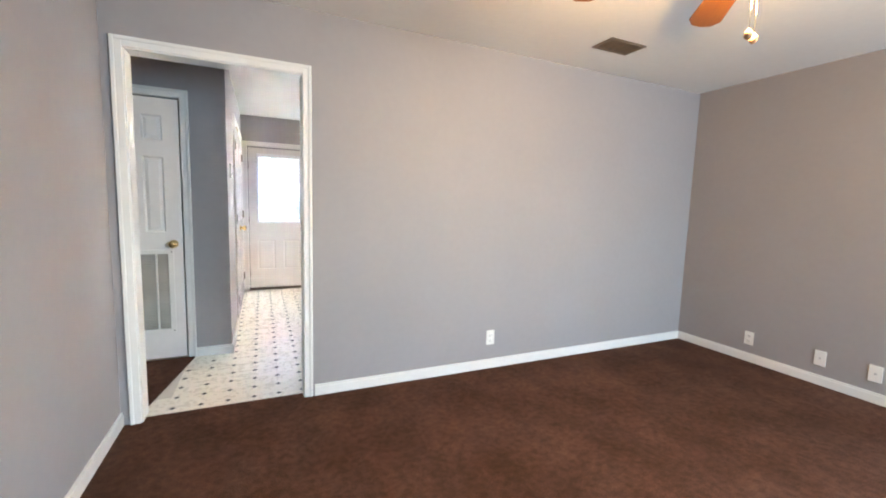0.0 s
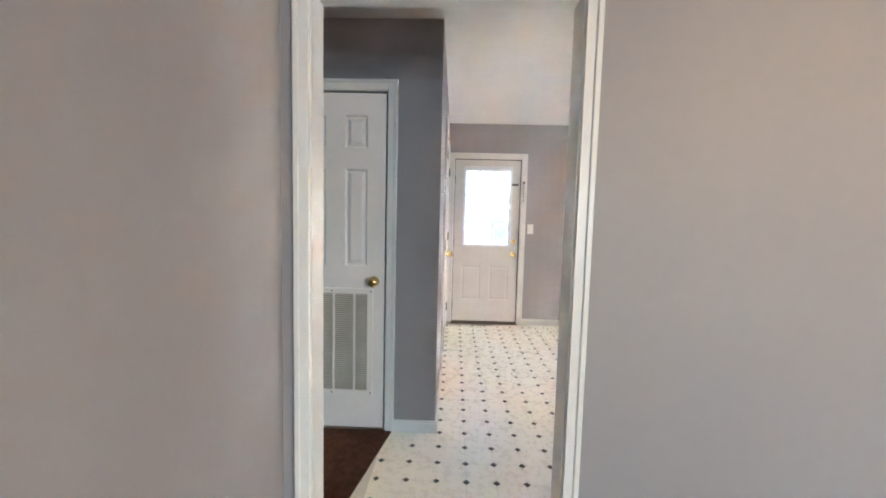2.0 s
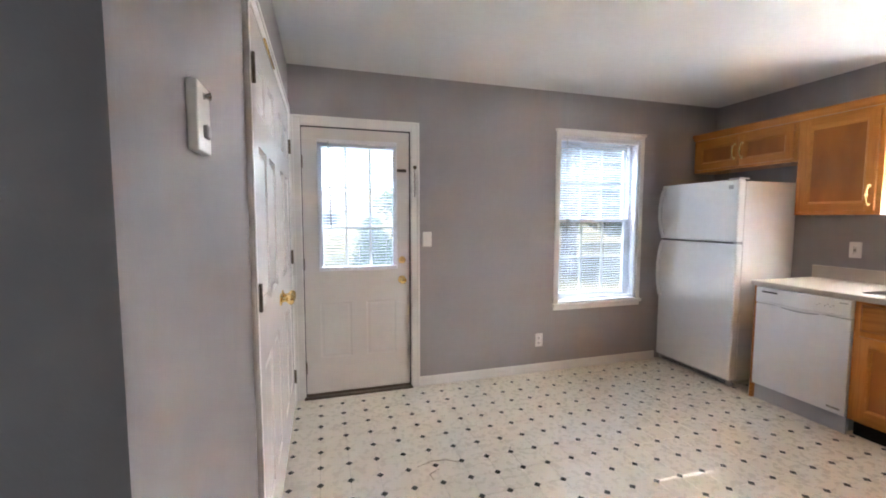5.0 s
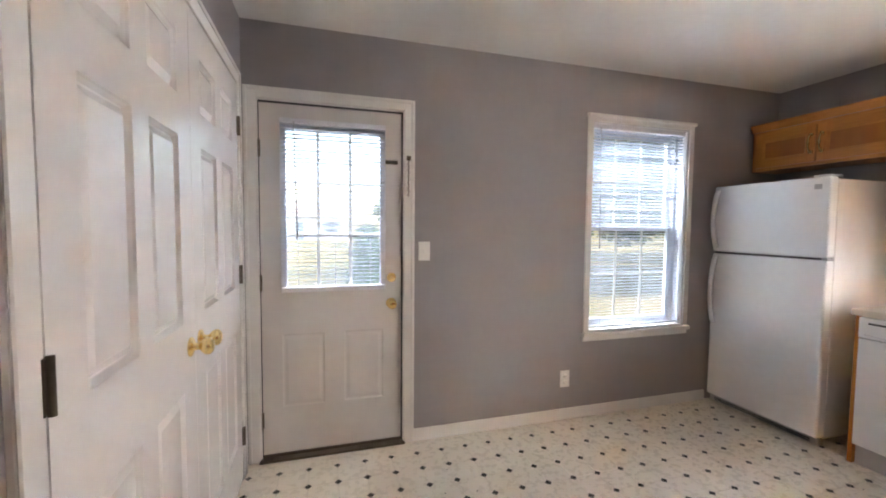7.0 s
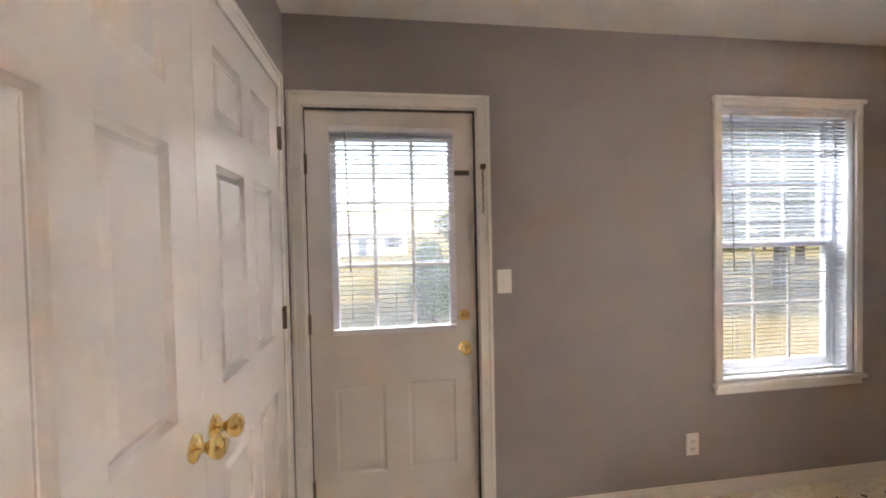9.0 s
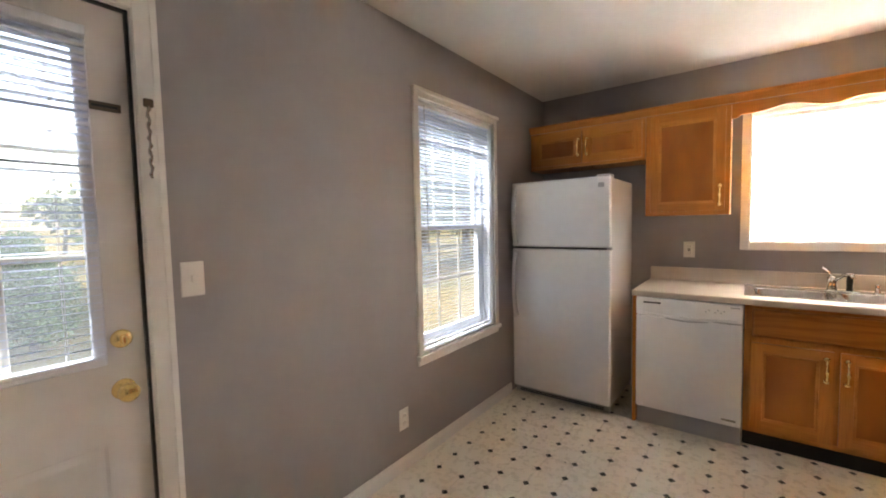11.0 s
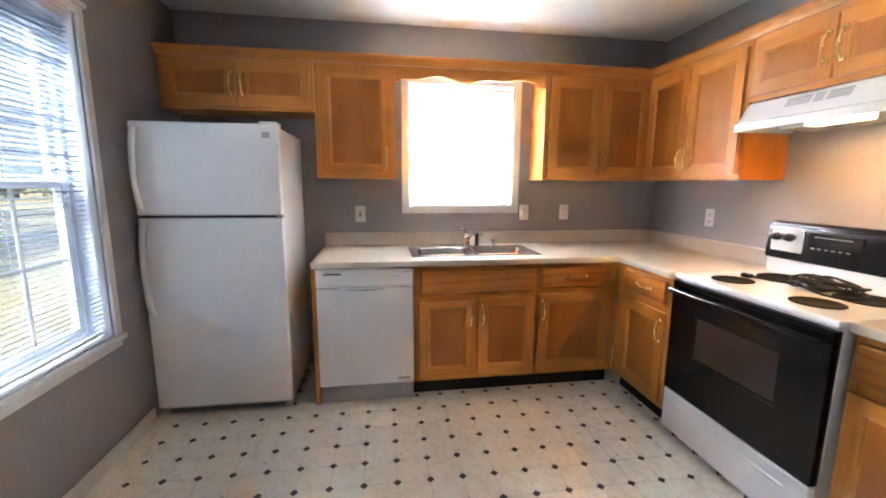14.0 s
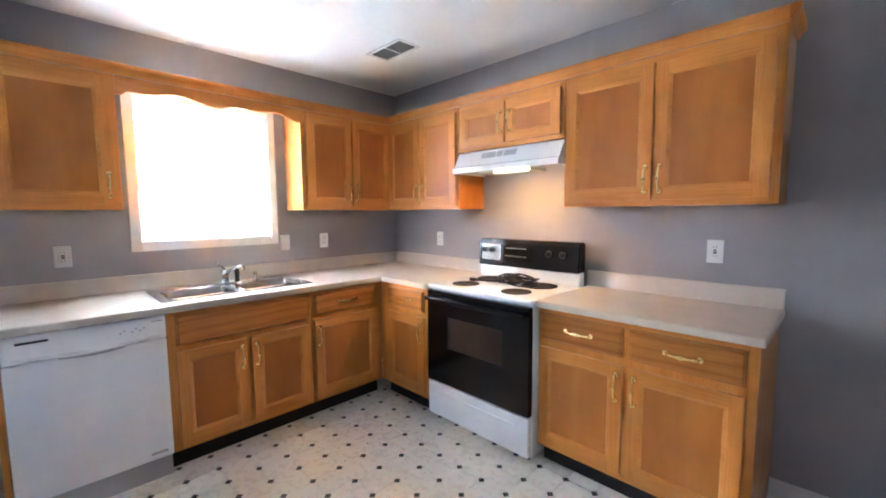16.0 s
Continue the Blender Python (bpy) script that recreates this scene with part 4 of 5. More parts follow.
for za, zb in ((1.19, 1.615), (0.62, 1.13)):
    bm, rings = bmesh.new(), []
    for i in range(19):
        u = i / 18
        y, z, hw = bow(u), za + (zb - za) * u, 0.017 - 0.004 * math.sin(math.pi * u)
        back = 0.004 if i in (0, 18) else y + 0.016
        rings.append([bm.verts.new(p) for p in ((0.034 - hw, back, z), (0.034 - hw, y, z), (0.034 - hw * 0.5, y - 0.008, z), (0.034 + hw * 0.5, y - 0.008, z), (0.034 + hw, y, z), (0.034 + hw, back, z))])
    for a, c in zip(rings, rings[1:]):
        for k in range(6):
            bm.faces.new((a[k], a[(k + 1) % 6], c[(k + 1) % 6], c[k]))
    bm.faces.new(rings[0])
    bm.faces.new(rings[-1])
    bmesh.ops.recalc_face_normals(bm, faces=bm.faces[:])
    q = Build()
    q.take(bm, WHITE_APP, True)
    part(fr, "handle", q, None, "white plastic bowed handle")
part(fr, "badge", Build().box(w - 0.085, w - 0.045, -0.002, 0.002, 1.575, 1.605, GREY_PLASTIC, 0.001), None, "small square grey badge")

dw = thing("dishwasher", pose(3.190, 5.548, 0, 0, 0, -90), "white built-in dishwasher under the counter, closed", "dishwasher")
w = 0.566
part(dw, "tub", Build().box(0.004, w - 0.004, 0.05, 0.55, 0.02, 0.845, GREY_PLASTIC))
part(dw, "door", Build().box(0, w, 0.0, 0.045, 0.118, 0.728, WHITE_APP, 0.006, 2))
part(dw, "control_panel", Build().box(0, w, -0.006, 0.045, 0.732, 0.848, WHITE_APP, 0.008, 2).tube([(0.03 + 0.506 * i / 16, -0.006 - 0.010 * math.sin(math.pi * i / 16), 0.752 - 0.018 * math.sin(math.pi * i / 16)) for i in range(17)], [0.003 + 0.007 * math.sin(math.pi * i / 16) for i in range(17)], WHITE_APP, 8))
# grey crescent sheet stands for the shadow below the grip
part(dw, "grip_shadow", Build().prism([(0.17 + 0.226 * i / 10, 0.722 - 0.010 * math.sin(math.pi * i / 10)) for i in range(11)] + [(0.396, 0.728), (0.17, 0.728)], -0.0015, 0.002, GREY_PLASTIC), None, "grey sheet standing for the shadow under the grip")
part(dw, "vent_slot", Build().box(0.045, 0.145, -0.0085, -0.0055, 0.812, 0.822, DARK, 0.001), None, "small dark vent slot")
q = Build()
for x, z in ((0.385, 0.79), (0.40, 0.80), (0.43, 0.79), (0.445, 0.803), (0.46, 0.79), (0.475, 0.80)):
    q.box(x - 0.004, x + 0.004, -0.0075, -0.0055, z - 0.003, z + 0.003, GREY_PLASTIC)
q.box(0.505, 0.55, -0.0075, -0.0055, 0.822, 0.828, GREY_PLASTIC)
tagged(part(dw, "control_print", q, None, "tiny grey control print"), kind="stuff")
part(dw, "badge", Build().box(0.47, 0.54, -0.002, 0.001, 0.146, 0.158, STEEL, 0.001), None, "small grey metal badge")
part(dw, "kick_plate", Build().box(0.004, w - 0.004, 0.03, 0.045, 0.0, 0.112, GREY_PLASTIC, 0.002), None, "grey lower kick plate")

# stove
st = thing("stove", pose(2.694, 3.652, 0, 0, 0, 180), "white and black electric coil range with missing coils", "stove")
w, d = 0.768, 0.60
part(st, "body", Build().box(0.0, w, 0.032, d, 0.03, 0.868, WHITE_APP, 0.003))
q = Build().box(-0.004, w + 0.004, 0.0, d - 0.01, 0.866, 0.893, WHITE_APP, 0.008, 2)
part(st, "cooktop", q, None, "white enamel cooktop")
BUR = ((0.19, 0.155, 0.075), (0.19, 0.44, 0.098), (0.575, 0.155, 0.075), (0.575, 0.40, 0.098))
for x, y, r in BUR:
    q = Build().lathe([(r + 0.012, 0.0), (r + 0.012, 0.003), (r, 0.0032), (r - 0.006, 0.001), (0.004, 0.0006)], BURNT, pose(x, y, 0.893), 28)
    part(st, "drip_bowl", q, None, "empty black burner well")
part(st, "oven_door", Build().leaf(w - 0.004, 0.585, 0.035, [(0.17, 0.60, 0.215, 0.45)], [(0.004, -0.004), (0.014, 0.0), (0.003, -0.003)], (BLACK_GLOSS, BLACK_GLOSS, BLACK_GLOSS), pose(0.002, -0.004, 0.268)))
part(st, "oven_window", Build().box(0.198, 0.576, -0.0005, 0.0015, 0.510, 0.694, paint("smoked_oven_glass", (0.035, 0.022, 0.016), 0.06, 0.1, 20, 0.0)), None, "brown smoked glass")
q = Build()
for a, c, d, e in ((0.180, 0.594, 0.694, 0.703), (0.180, 0.594, 0.501, 0.510), (0.180, 0.198, 0.510, 0.694), (0.576, 0.594, 0.510, 0.694)):
    q.box(a, c, -0.0025, 0.001, d, e, paint("window_border_print", (0.03, 0.028, 0.026), 0.25, 0.05, 40, 0.0) if not q.mats else q.mats[0], 0.0006)
part(st, "window_border", q)
q = Build().box(0.015, w - 0.015, -0.048, -0.028, 0.796, 0.822, BLACK_GLOSS, 0.006, 2)
for x in (0.03, w - 0.06):
    q.box(x, x + 0.03, -0.034, -0.002, 0.80, 0.818, BLACK_GLOSS, 0.003)
part(st, "oven_handle", q)
part(st, "storage_drawer", Build().box(0.002, w - 0.002, -0.002, 0.03, 0.04, 0.258, WHITE_APP, 0.006, 2).box(0.09, w - 0.09, -0.008, 0.0, 0.19, 0.205, WHITE_APP, 0.004, 2))
part(st, "foot", Build().box(0.03, 0.07, 0.05, 0.09, 0, 0.03, DARK).box(w - 0.07, w - 0.03, 0.05, 0.09, 0, 0.03, DARK).box(0.03, 0.07, 0.5, 0.54, 0, 0.03, DARK).box(w - 0.07, w - 0.03, 0.5, 0.54, 0, 0.03, DARK))
part(st, "riser", Build().box(0.0, w, 0.535, 0.60, 0.89, 0.978, WHITE_APP, 0.004))
bm = bmesh.new()
prof2 = [(0.515, 0.972), (0.53, 1.145), (0.545, 1.160), (0.60, 1.160), (0.60, 0.972)]
q = Build()
r1 = [bm.verts.new((-0.006, y, z)) for y, z in prof2]
r2 = [bm.verts.new((w + 0.006, y, z)) for y, z in prof2]
bm.faces.new(r1)
bm.faces.new(r2)
for i in range(5):
    bm.faces.new((r1[i], r2[i], r2[(i + 1) % 5], r1[(i + 1) % 5]))
bmesh.ops.recalc_face_normals(bm, faces=bm.faces[:])
bmesh.ops.bevel(bm, geom=bm.edges[:], offset=0.008, segments=2, affect="EDGES")
q.take(bm, BLACK_GLOSS)
part(st, "backguard", q, None, "glossy black control backguard")
q = Build().box(0.025, 0.19, 0.514, 0.53, 1.01, 1.125, STEEL, 0.003)
part(st, "control_plate", q, pose(0, 0.004, 0), "silver control plate")
q = Build().box(0.215, 0.44, 0.5145, 0.53, 1.02, 1.12, BLACK_GLOSS, 0.003)
for i in range(6):
    q.box(0.23 + 0.03 * i, 0.245 + 0.03 * i, 0.512, 0.515, 1.045, 1.050, GREY_PLASTIC)
q.box(0.24, 0.40, 0.512, 0.515, 1.10, 1.104, GREY_PLASTIC)
part(st, "clock_panel", q, pose(0, 0.004, 0), "dark clock and timer panel")
for x, z in ((0.055, 1.085), (0.12, 1.085), (0.57, 1.08), (0.665, 1.08)):
    part(st, "control_knob", Build().lathe([(0.022, 0), (0.022, 0.004), (0.017, 0.010), (0.016, 0.022), (0.002, 0.024)], DARK, pose(x, 0.518, z, 90), 16))

# loose power cord and burner coils piled on the cooktop
q = Build()
rnd = random.Random(4)
pts = []
for i in range(150):
    a = i * 0.36
    r = 0.075 + 0.035 * math.sin(i * 0.21) + rnd.uniform(-0.006, 0.006)
    pts.append((r * 1.45 * math.cos(a), r * 0.62 * math.sin(a), 0.008 + 0.045 * (i / 150) + 0.010 * math.sin(i * 0.8)))
q.tube(pts, 0.0055, CORD, 6)
q.tube([(0.10, 0.03, 0.012), (0.17, 0.075, 0.010), (0.22, 0.07, 0.008), (0.26, 0.10, 0.008)], 0.0055, CORD, 6)
q.box(0.25, 0.30, 0.085, 0.115, 0.002, 0.022, CORD, 0.005)
solid("power_cord", q, "black power cord coiled loosely on the stove top", "power cord", "", pose(2.25, 3.30, 0.896, 0, 0, 0))

# range hood
hd = thing("range_hood", pose(2.752, YS + 0.002, 0, 0, 0, 0), "white metal under-cabinet range hood, lamp on", "range hood")
w = 0.80
bm = bmesh.new()
prof3 = [(0.0, 1.757), (0.262, 1.757), (0.275, 1.75), (0.33, 1.655), (0.345, 1.648), (0.345, 1.612), (0.335, 1.612), (0.325, 1.63), (0.262, 1.735), (0.0, 1.735)]
r1 = [bm.verts.new((0, y, z)) for y, z in prof3]
r2 = [bm.verts.new((-w, y, z)) for y, z in prof3]
n = len(prof3)
for i in range(n):
    bm.faces.new((r1[i], r2[i], r2[(i + 1) % n], r1[(i + 1) % n]))
bm.faces.new(r1)
bm.faces.new(r2)
bmesh.ops.recalc_face_normals(bm, faces=bm.faces[:])
q = Build()
q.take(bm, WHITE_APP)
side = [(0.0, 1.735), (0.262, 1.735), (0.325, 1.63), (0.335, 1.612), (0.0, 1.612)]
for x in (0.0, -w + 0.008):
    bm = bmesh.new()
    f1 = [bm.verts.new((x, y, z)) for y, z in side]
    f2 = [bm.verts.new((x - 0.008, y, z)) for y, z in side]
    bm.faces.new(f1)
    bm.faces.new(f2)
    for i in range(5):
        bm.faces.new((f1[i], f2[i], f2[(i + 1) % 5], f1[(i + 1) % 5]))
    bmesh.ops.recalc_face_normals(bm, faces=bm.faces[:])
    q.take(bm, WHITE_APP)
part(hd, "shell", q)
q = Build()
for x0, x1 in ((-0.36, -0.27), (-0.255, -0.215), (-0.20, -0.09)):
    for k in range(4):
        z = -0.018 - k * 0.011
        q.box(x0, x1, 0.058 * (0.0) + (-z) * 0.0 - 0.001, 0.003, z - 0.003, z + 0.003, GREY_PLASTIC)
part(hd, "louvre_slots", q, pose(-0.13, 0.2765, 1.748, 30.0), "grey vent slots")
part(hd, "filter", Build().box(-0.56, -0.16, 0.06, 0.25, 1.605, 1.625, GREY_PLASTIC, 0.002), None, "greasy grey mesh filter")
part(hd, "lamp_lens", Build().box(-0.56, -0.34, 0.255, 0.322, 1.598, 1.622, HOOD_LENS, 0.004, 2), None, "lit yellowish lamp lens")
area("hood_lamp", pose(2.30, YS + 0.26, 1.594), 0.2, 0.06, 0.62, (1.0, 0.47, 0.09))

# ---- plates, vents, lamps ----


def plate(name, m, kind, label):
    """A wall plate with its face to -y, its centre at the pose."""
    t = thing(name, m, label, "light switch" if kind == "switch" else "outlet")
    part(t, "cover", Build().box(-0.036, 0.036, -0.007, -0.0003, -0.058, 0.058, WHITE_PLATE, 0.003, 2))
    q = Build()
    if kind == "switch":
        q.box(-0.006, 0.006, -0.016, -0.006, -0.012, 0.012, WHITE_PLATE, 0.002)
        part(t, "toggle", q)
    elif kind == "outlet":
        for z in (-0.021, 0.021):
            q.lathe([(0.0165, 0), (0.0165, 0.0025), (0.004, 0.003)], WHITE_PLATE, pose(0, -0.0065, z, 90), 16)
            for x in (-0.0065, 0.0065):
                q.box(x - 0.0012, x + 0.0012, -0.0102, -0.009, z - 0.004, z + 0.006, DARK)
        part(t, "socket", q)
    elif kind == "gfci":
        q.box(-0.017, 0.017, -0.010, -0.006, -0.034, 0.034, WHITE_PLATE, 0.002)
        q.box(-0.008, 0.008, -0.012, -0.009, -0.010, -0.002, DARK).box(-0.008, 0.008, -0.012, -0.009, 0.002, 0.010, BRONZE)
        for z in (-0.022, 0.022):
            for x in (-0.0065, 0.0065):
                q.box(x - 0.0012, x + 0.0012, -0.0112, -0.0098, z - 0.004, z + 0.005, DARK)
        part(t, "socket", q)
    else:
        q.box(-0.006, 0.006, -0.010, -0.006, -0.006, 0.006, GREY_PLASTIC, 0.001)
        part(t, "jack", q)
    return t


plate("outlet", pose(1.78, YL, 0.25), "outlet", "white duplex outlet in the grey wall near the carpet")
for y, k in ((2.233, "outlet"), (1.739, "jack"), (1.433, "jack")):
    plate("outlet" if k == "outlet" else "jack_plate", pose(LX1, y, 0.205, 0, 0, -90), k, "white wall plate low on the grey front-room wall")
plate("light_switch", pose(-1.16, YP, 1.19), "switch", "white toggle light switch beside the pantry door")
plate("light_switch", pose(0.904, YB, 1.18), "switch", "white toggle light switch beside the back door")
plate("outlet", pose(1.911, YB, 0.285), "outlet", "white duplex outlet low on the grey kitchen wall")
plate("outlet", pose(XE, 5.318, 1.12, 0, 0, -90), "gfci", "white outlet above the counter by the fridge")
plate("light_switch", pose(XE, 4.085, 1.13, 0, 0, -90), "switch", "white light switch beside the sink window")
plate("outlet", pose(XE, 3.762, 1.13, 0, 0, -90), "outlet", "white duplex outlet above the counter")
plate("outlet", pose(3.228, YS, 1.13, 0, 0, 180), "outlet", "white duplex outlet above the counter near the stove")
plate("outlet", pose(1.264, YS, 1.142, 0, 0, 180), "gfci", "white outlet with test buttons above the counter")
th = thing("thermostat", pose(-1.325, YP, 1.49), "small white thermostat on the hall wall", "thermostat")
part(th, "case", Build().box(-0.055, 0.055, -0.028, -0.0004, -0.045, 0.045, WHITE_PLATE, 0.006, 2))
part(th, "display", Build().box(-0.03, 0.03, -0.030, -0.027, -0.01, 0.025, GREY_PLASTIC, 0.002))
kh = thing("wall_phone_plate", pose(XW, 4.21, 1.52, 0, 0, 90), "white phone mounting plate with a metal stud on the closet wall", "wall plate")
part(kh, "cover", Build().box(-0.04, 0.04, -0.018, -0.0004, -0.06, 0.06, WHITE_PLATE, 0.003, 2))
part(kh, "stud", Build().lathe([(0.006, 0), (0.004, 0.004), (0.007, 0.012), (0.002, 0.013)], STEEL, pose(0, -0.017, 0.04, 90), 10).box(-0.012, 0.012, -0.026, -0.017, -0.035, -0.012, GREY_PLASTIC, 0.002))

# dark louvre colour stands for the shade in the white register's slots
LOUVRE = paint("shaded_louvre_metal", (0.16, 0.155, 0.145), 0.5, 0.1, 60, 0.0)


def register(name, x0, x1, y0, y1, mat, label, along_x):
    t = thing(name, pose((x0 + x1) / 2, (y0 + y1) / 2, H), label, "air vent")
    a, c = (x1 - x0) / 2, (y1 - y0) / 2
    q = Build()
    for p in ((-a, a, -c, -c + 0.022), (-a, a, c - 0.022, c), (-a, -a + 0.022, -c + 0.022, c - 0.022), (a - 0.022, a, -c + 0.022, c - 0.022)):
        q.box(p[0], p[1], p[2], p[3], -0.008, -0.0005, mat, 0.002)
    q.box(-0.004, 0.004, -c + 0.022, c - 0.022, -0.007, -0.001, mat)
    part(t, "frame", q)
    # flat dark sheet stands for the shade inside the opening
    part(t, "duct", Build().box(-a + 0.02, a - 0.02, -c + 0.02, c - 0.02, -0.0012, -0.0004, DARK))
    n = int((2 * c - 0.05) / 0.018)
    me = Build().box(-a + 0.024, a - 0.024, -0.0045, 0.0045, -0.0005, 0.0005, LOUVRE if x0 > 2.7 else mat).mesh("louvre")
    for i in range(n):
        part(t, "louvre", me, pose(0, -c + 0.03 + i * 0.018, -0.0045, 72))


register("ceiling_register", 2.81, 3.16, 3.585, 3.765, paint("register_white", (0.62, 0.60, 0.56), 0.45, 0.04, 60, 0.0), "white metal air register in the kitchen ceiling", True)
register("ceiling_register", 2.28, 2.60, 2.33, 2.515, VENT_TAN, "dusty brown air register in the front-room ceiling", True)

cl = thing("ceiling_light", pose(2.13, 4.58, H), "flush ceiling light with a frosted glass bowl, off", "ceiling light")
part(cl, "pan", Build().lathe([(0.15, -0.0005), (0.15, -0.012), (0.13, -0.022), (0.02, -0.024)], paint("lamp_pan_white", (0.7, 0.68, 0.62), 0.4, 0.02, 50, 0.0), None, 32))
part(cl, "bowl", Build().lathe([(0.165, -0.018), (0.166, -0.024), (0.15, -0.05), (0.11, -0.078), (0.06, -0.094), (0.012, -0.10)], FROSTED, None, 32))
part(cl, "finial", Build().lathe([(0.013, -0.098), (0.015, -0.104), (0.009, -0.112), (0.011, -0.118), (0.002, -0.126)], STEEL, None, 12), None, "small metal finial")

# ceiling fan in the front room
FOB = paint("maple_fob", (0.62, 0.36, 0.18), 0.4, 0.1, 60, 0.0)
FX, FY = 1.74, 1.15
fan = thing("ceiling_fan", pose(FX, FY, H), "five-blade wooden ceiling fan with a lit lamp kit", "ceiling fan")
part(fan, "motor", Build().lathe([(0.07, -0.0005), (0.065, -0.05), (0.02, -0.06), (0.02, -0.09), (0.11, -0.10), (0.125, -0.15), (0.12, -0.20), (0.06, -0.23)], BRASS, None, 28))
blade = Build()
outl = [(0.17, -0.05), (0.60, -0.07), (0.655, -0.045), (0.67, 0.0), (0.655, 0.045), (0.60, 0.07), (0.17, 0.05)]
blade.prism(outl, -0.003, 0.003, FAN_WOOD, 0.001, pose(0, 0, 0, -90))
bme = blade.mesh("blade")
irm = Build().box(0.10, 0.24, -0.018, 0.018, -0.006, 0.0, BRASS, 0.002).mesh("iron")
for k in range(5):
    part(fan, "blade", bme, pose(0, 0, -0.205, 0, 0, 49 + 72 * k) @ pose(0, 0, 0, 10))
    part(fan, "blade_iron", irm, pose(0, 0, -0.196, 0, 0, 49 + 72 * k) @ pose(0, 0, 0, 10))
part(fan, "lamp_holder", Build().lathe([(0.05, -0.23), (0.055, -0.26), (0.03, -0.28)], BRASS, None, 20))
for k in range(3):
    part(fan, "bulb", Build().lathe([(0.012, 0), (0.015, 0.02), (0.032, 0.055), (0.034, 0.075), (0.022, 0.098), (0.003, 0.105)], FAN_BULB, pose(0, 0, -0.255, 0, 0, 40 + 120 * k) @ pose(0.04, 0, 0, 0, 120), 14), None, "glowing warm bulb")
q = Build()
for dx, dy, z in ((-0.02, 0.0, 1.925), (0.045, 0.02, 1.93)):
    q.tube([(dx, dy, -0.28), (dx, dy, z - H)], 0.0012, BRASS, 5)
    q.lathe([(0.003, 0.0), (0.013, -0.012), (0.014, -0.026), (0.006, -0.036)], FOB, pose(dx, dy, z - H), 10)
part(fan, "pull_chain", q)
point("fan_lamp", (FX, FY, 2.02), 3.7, (1.0, 0.62, 0.27), 0.07)

# floor stains and litter
q = Build()
STAIN = vinyl("rust_ring_stain", (0.40, 0.33, 0.24), (0.52, 0.45, 0.35), 0.4)
q.tube([(0.075 * math.cos(a * 0.42), 0.062 * math.sin(a * 0.42), 0.0) for a in range(15)], 0.0035, STAIN, 5, Matrix.Diagonal((1, 1, 0.25, 1)))
solid("ring_stain", q, "faint brown ring stain on the vinyl floor", "stain", "stuff", pose(0.57, 4.86, 0.0016))
q = Build()
q.tube([(-0.12, 0.0, 0), (-0.03, 0.03, 0), (0.05, 0.02, 0), (0.13, -0.03, 0)], [0.002, 0.005, 0.006, 0.002], STAIN, 5, Matrix.Diagonal((1, 1, 0.25, 1)))
q.tube([(-0.06, -0.13, 0), (-0.07, -0.08, 0), (-0.01, -0.05, 0)], [0.002, 0.004, 0.002], STAIN, 5, Matrix.Diagonal((1, 1, 0.25, 1)))
solid("scuff_marks", q, "brown scuff marks on the vinyl floor", "stain", "stuff", pose(0.70, 5.42, 0.0016))
q = Build()
for i in range(26):
    x, y = rnd.uniform(0.2, 3.0), rnd.uniform(3.8, 6.3)
    q.box(x, x + rnd.uniform(0.003, 0.008), y, y + rnd.uniform(0.003, 0.007), 0.0012, 0.0035, BRONZE, 0.0005)
solid("floor_crumbs", q, "tiny dark crumbs scattered over the vinyl floor", "crumbs", "stuff")

# ---- outdoors ----
GZ = -0.35
structure("ground", Build().box(-600, 600, -600, 900, GZ - 0.3, GZ, GRASS), label="dry yellow-green lawn")
structure("foundation", Build().box(-2.6, 4.2, -2.7, YB + 0.16, GZ, -0.125, STUCCO))
structure("roof_slab", Build().box(-3.0, 4.55, -3.1, YB + 0.55, H + 0.13, H + 0.35, ROOFING), label="own roof with overhanging eaves")


def leaves(bm, centre, size, n, r, rnd2):
    for i in range(n):
        v = Vector((rnd2.gauss(0, 1), rnd2.gauss(0, 1), rnd2.gauss(0, 1))).normalized() * (rnd2.random() ** 0.45)
        p = Vector(centre) + Vector((v.x * size[0], v.y * size[1], v.z * size[2]))
        a = Vector((rnd2.gauss(0, 1), rnd2.gauss(0, 1), rnd2.gauss(0, 1))).normalized() * r * rnd2.uniform(0.6, 1.3)
        c = a.orthogonal().normalized() * a.length * 0.55
        bm.faces.new([bm.verts.new(p - a), bm.verts.new(p + c), bm.verts.new(p + a), bm.verts.new(p - c)])


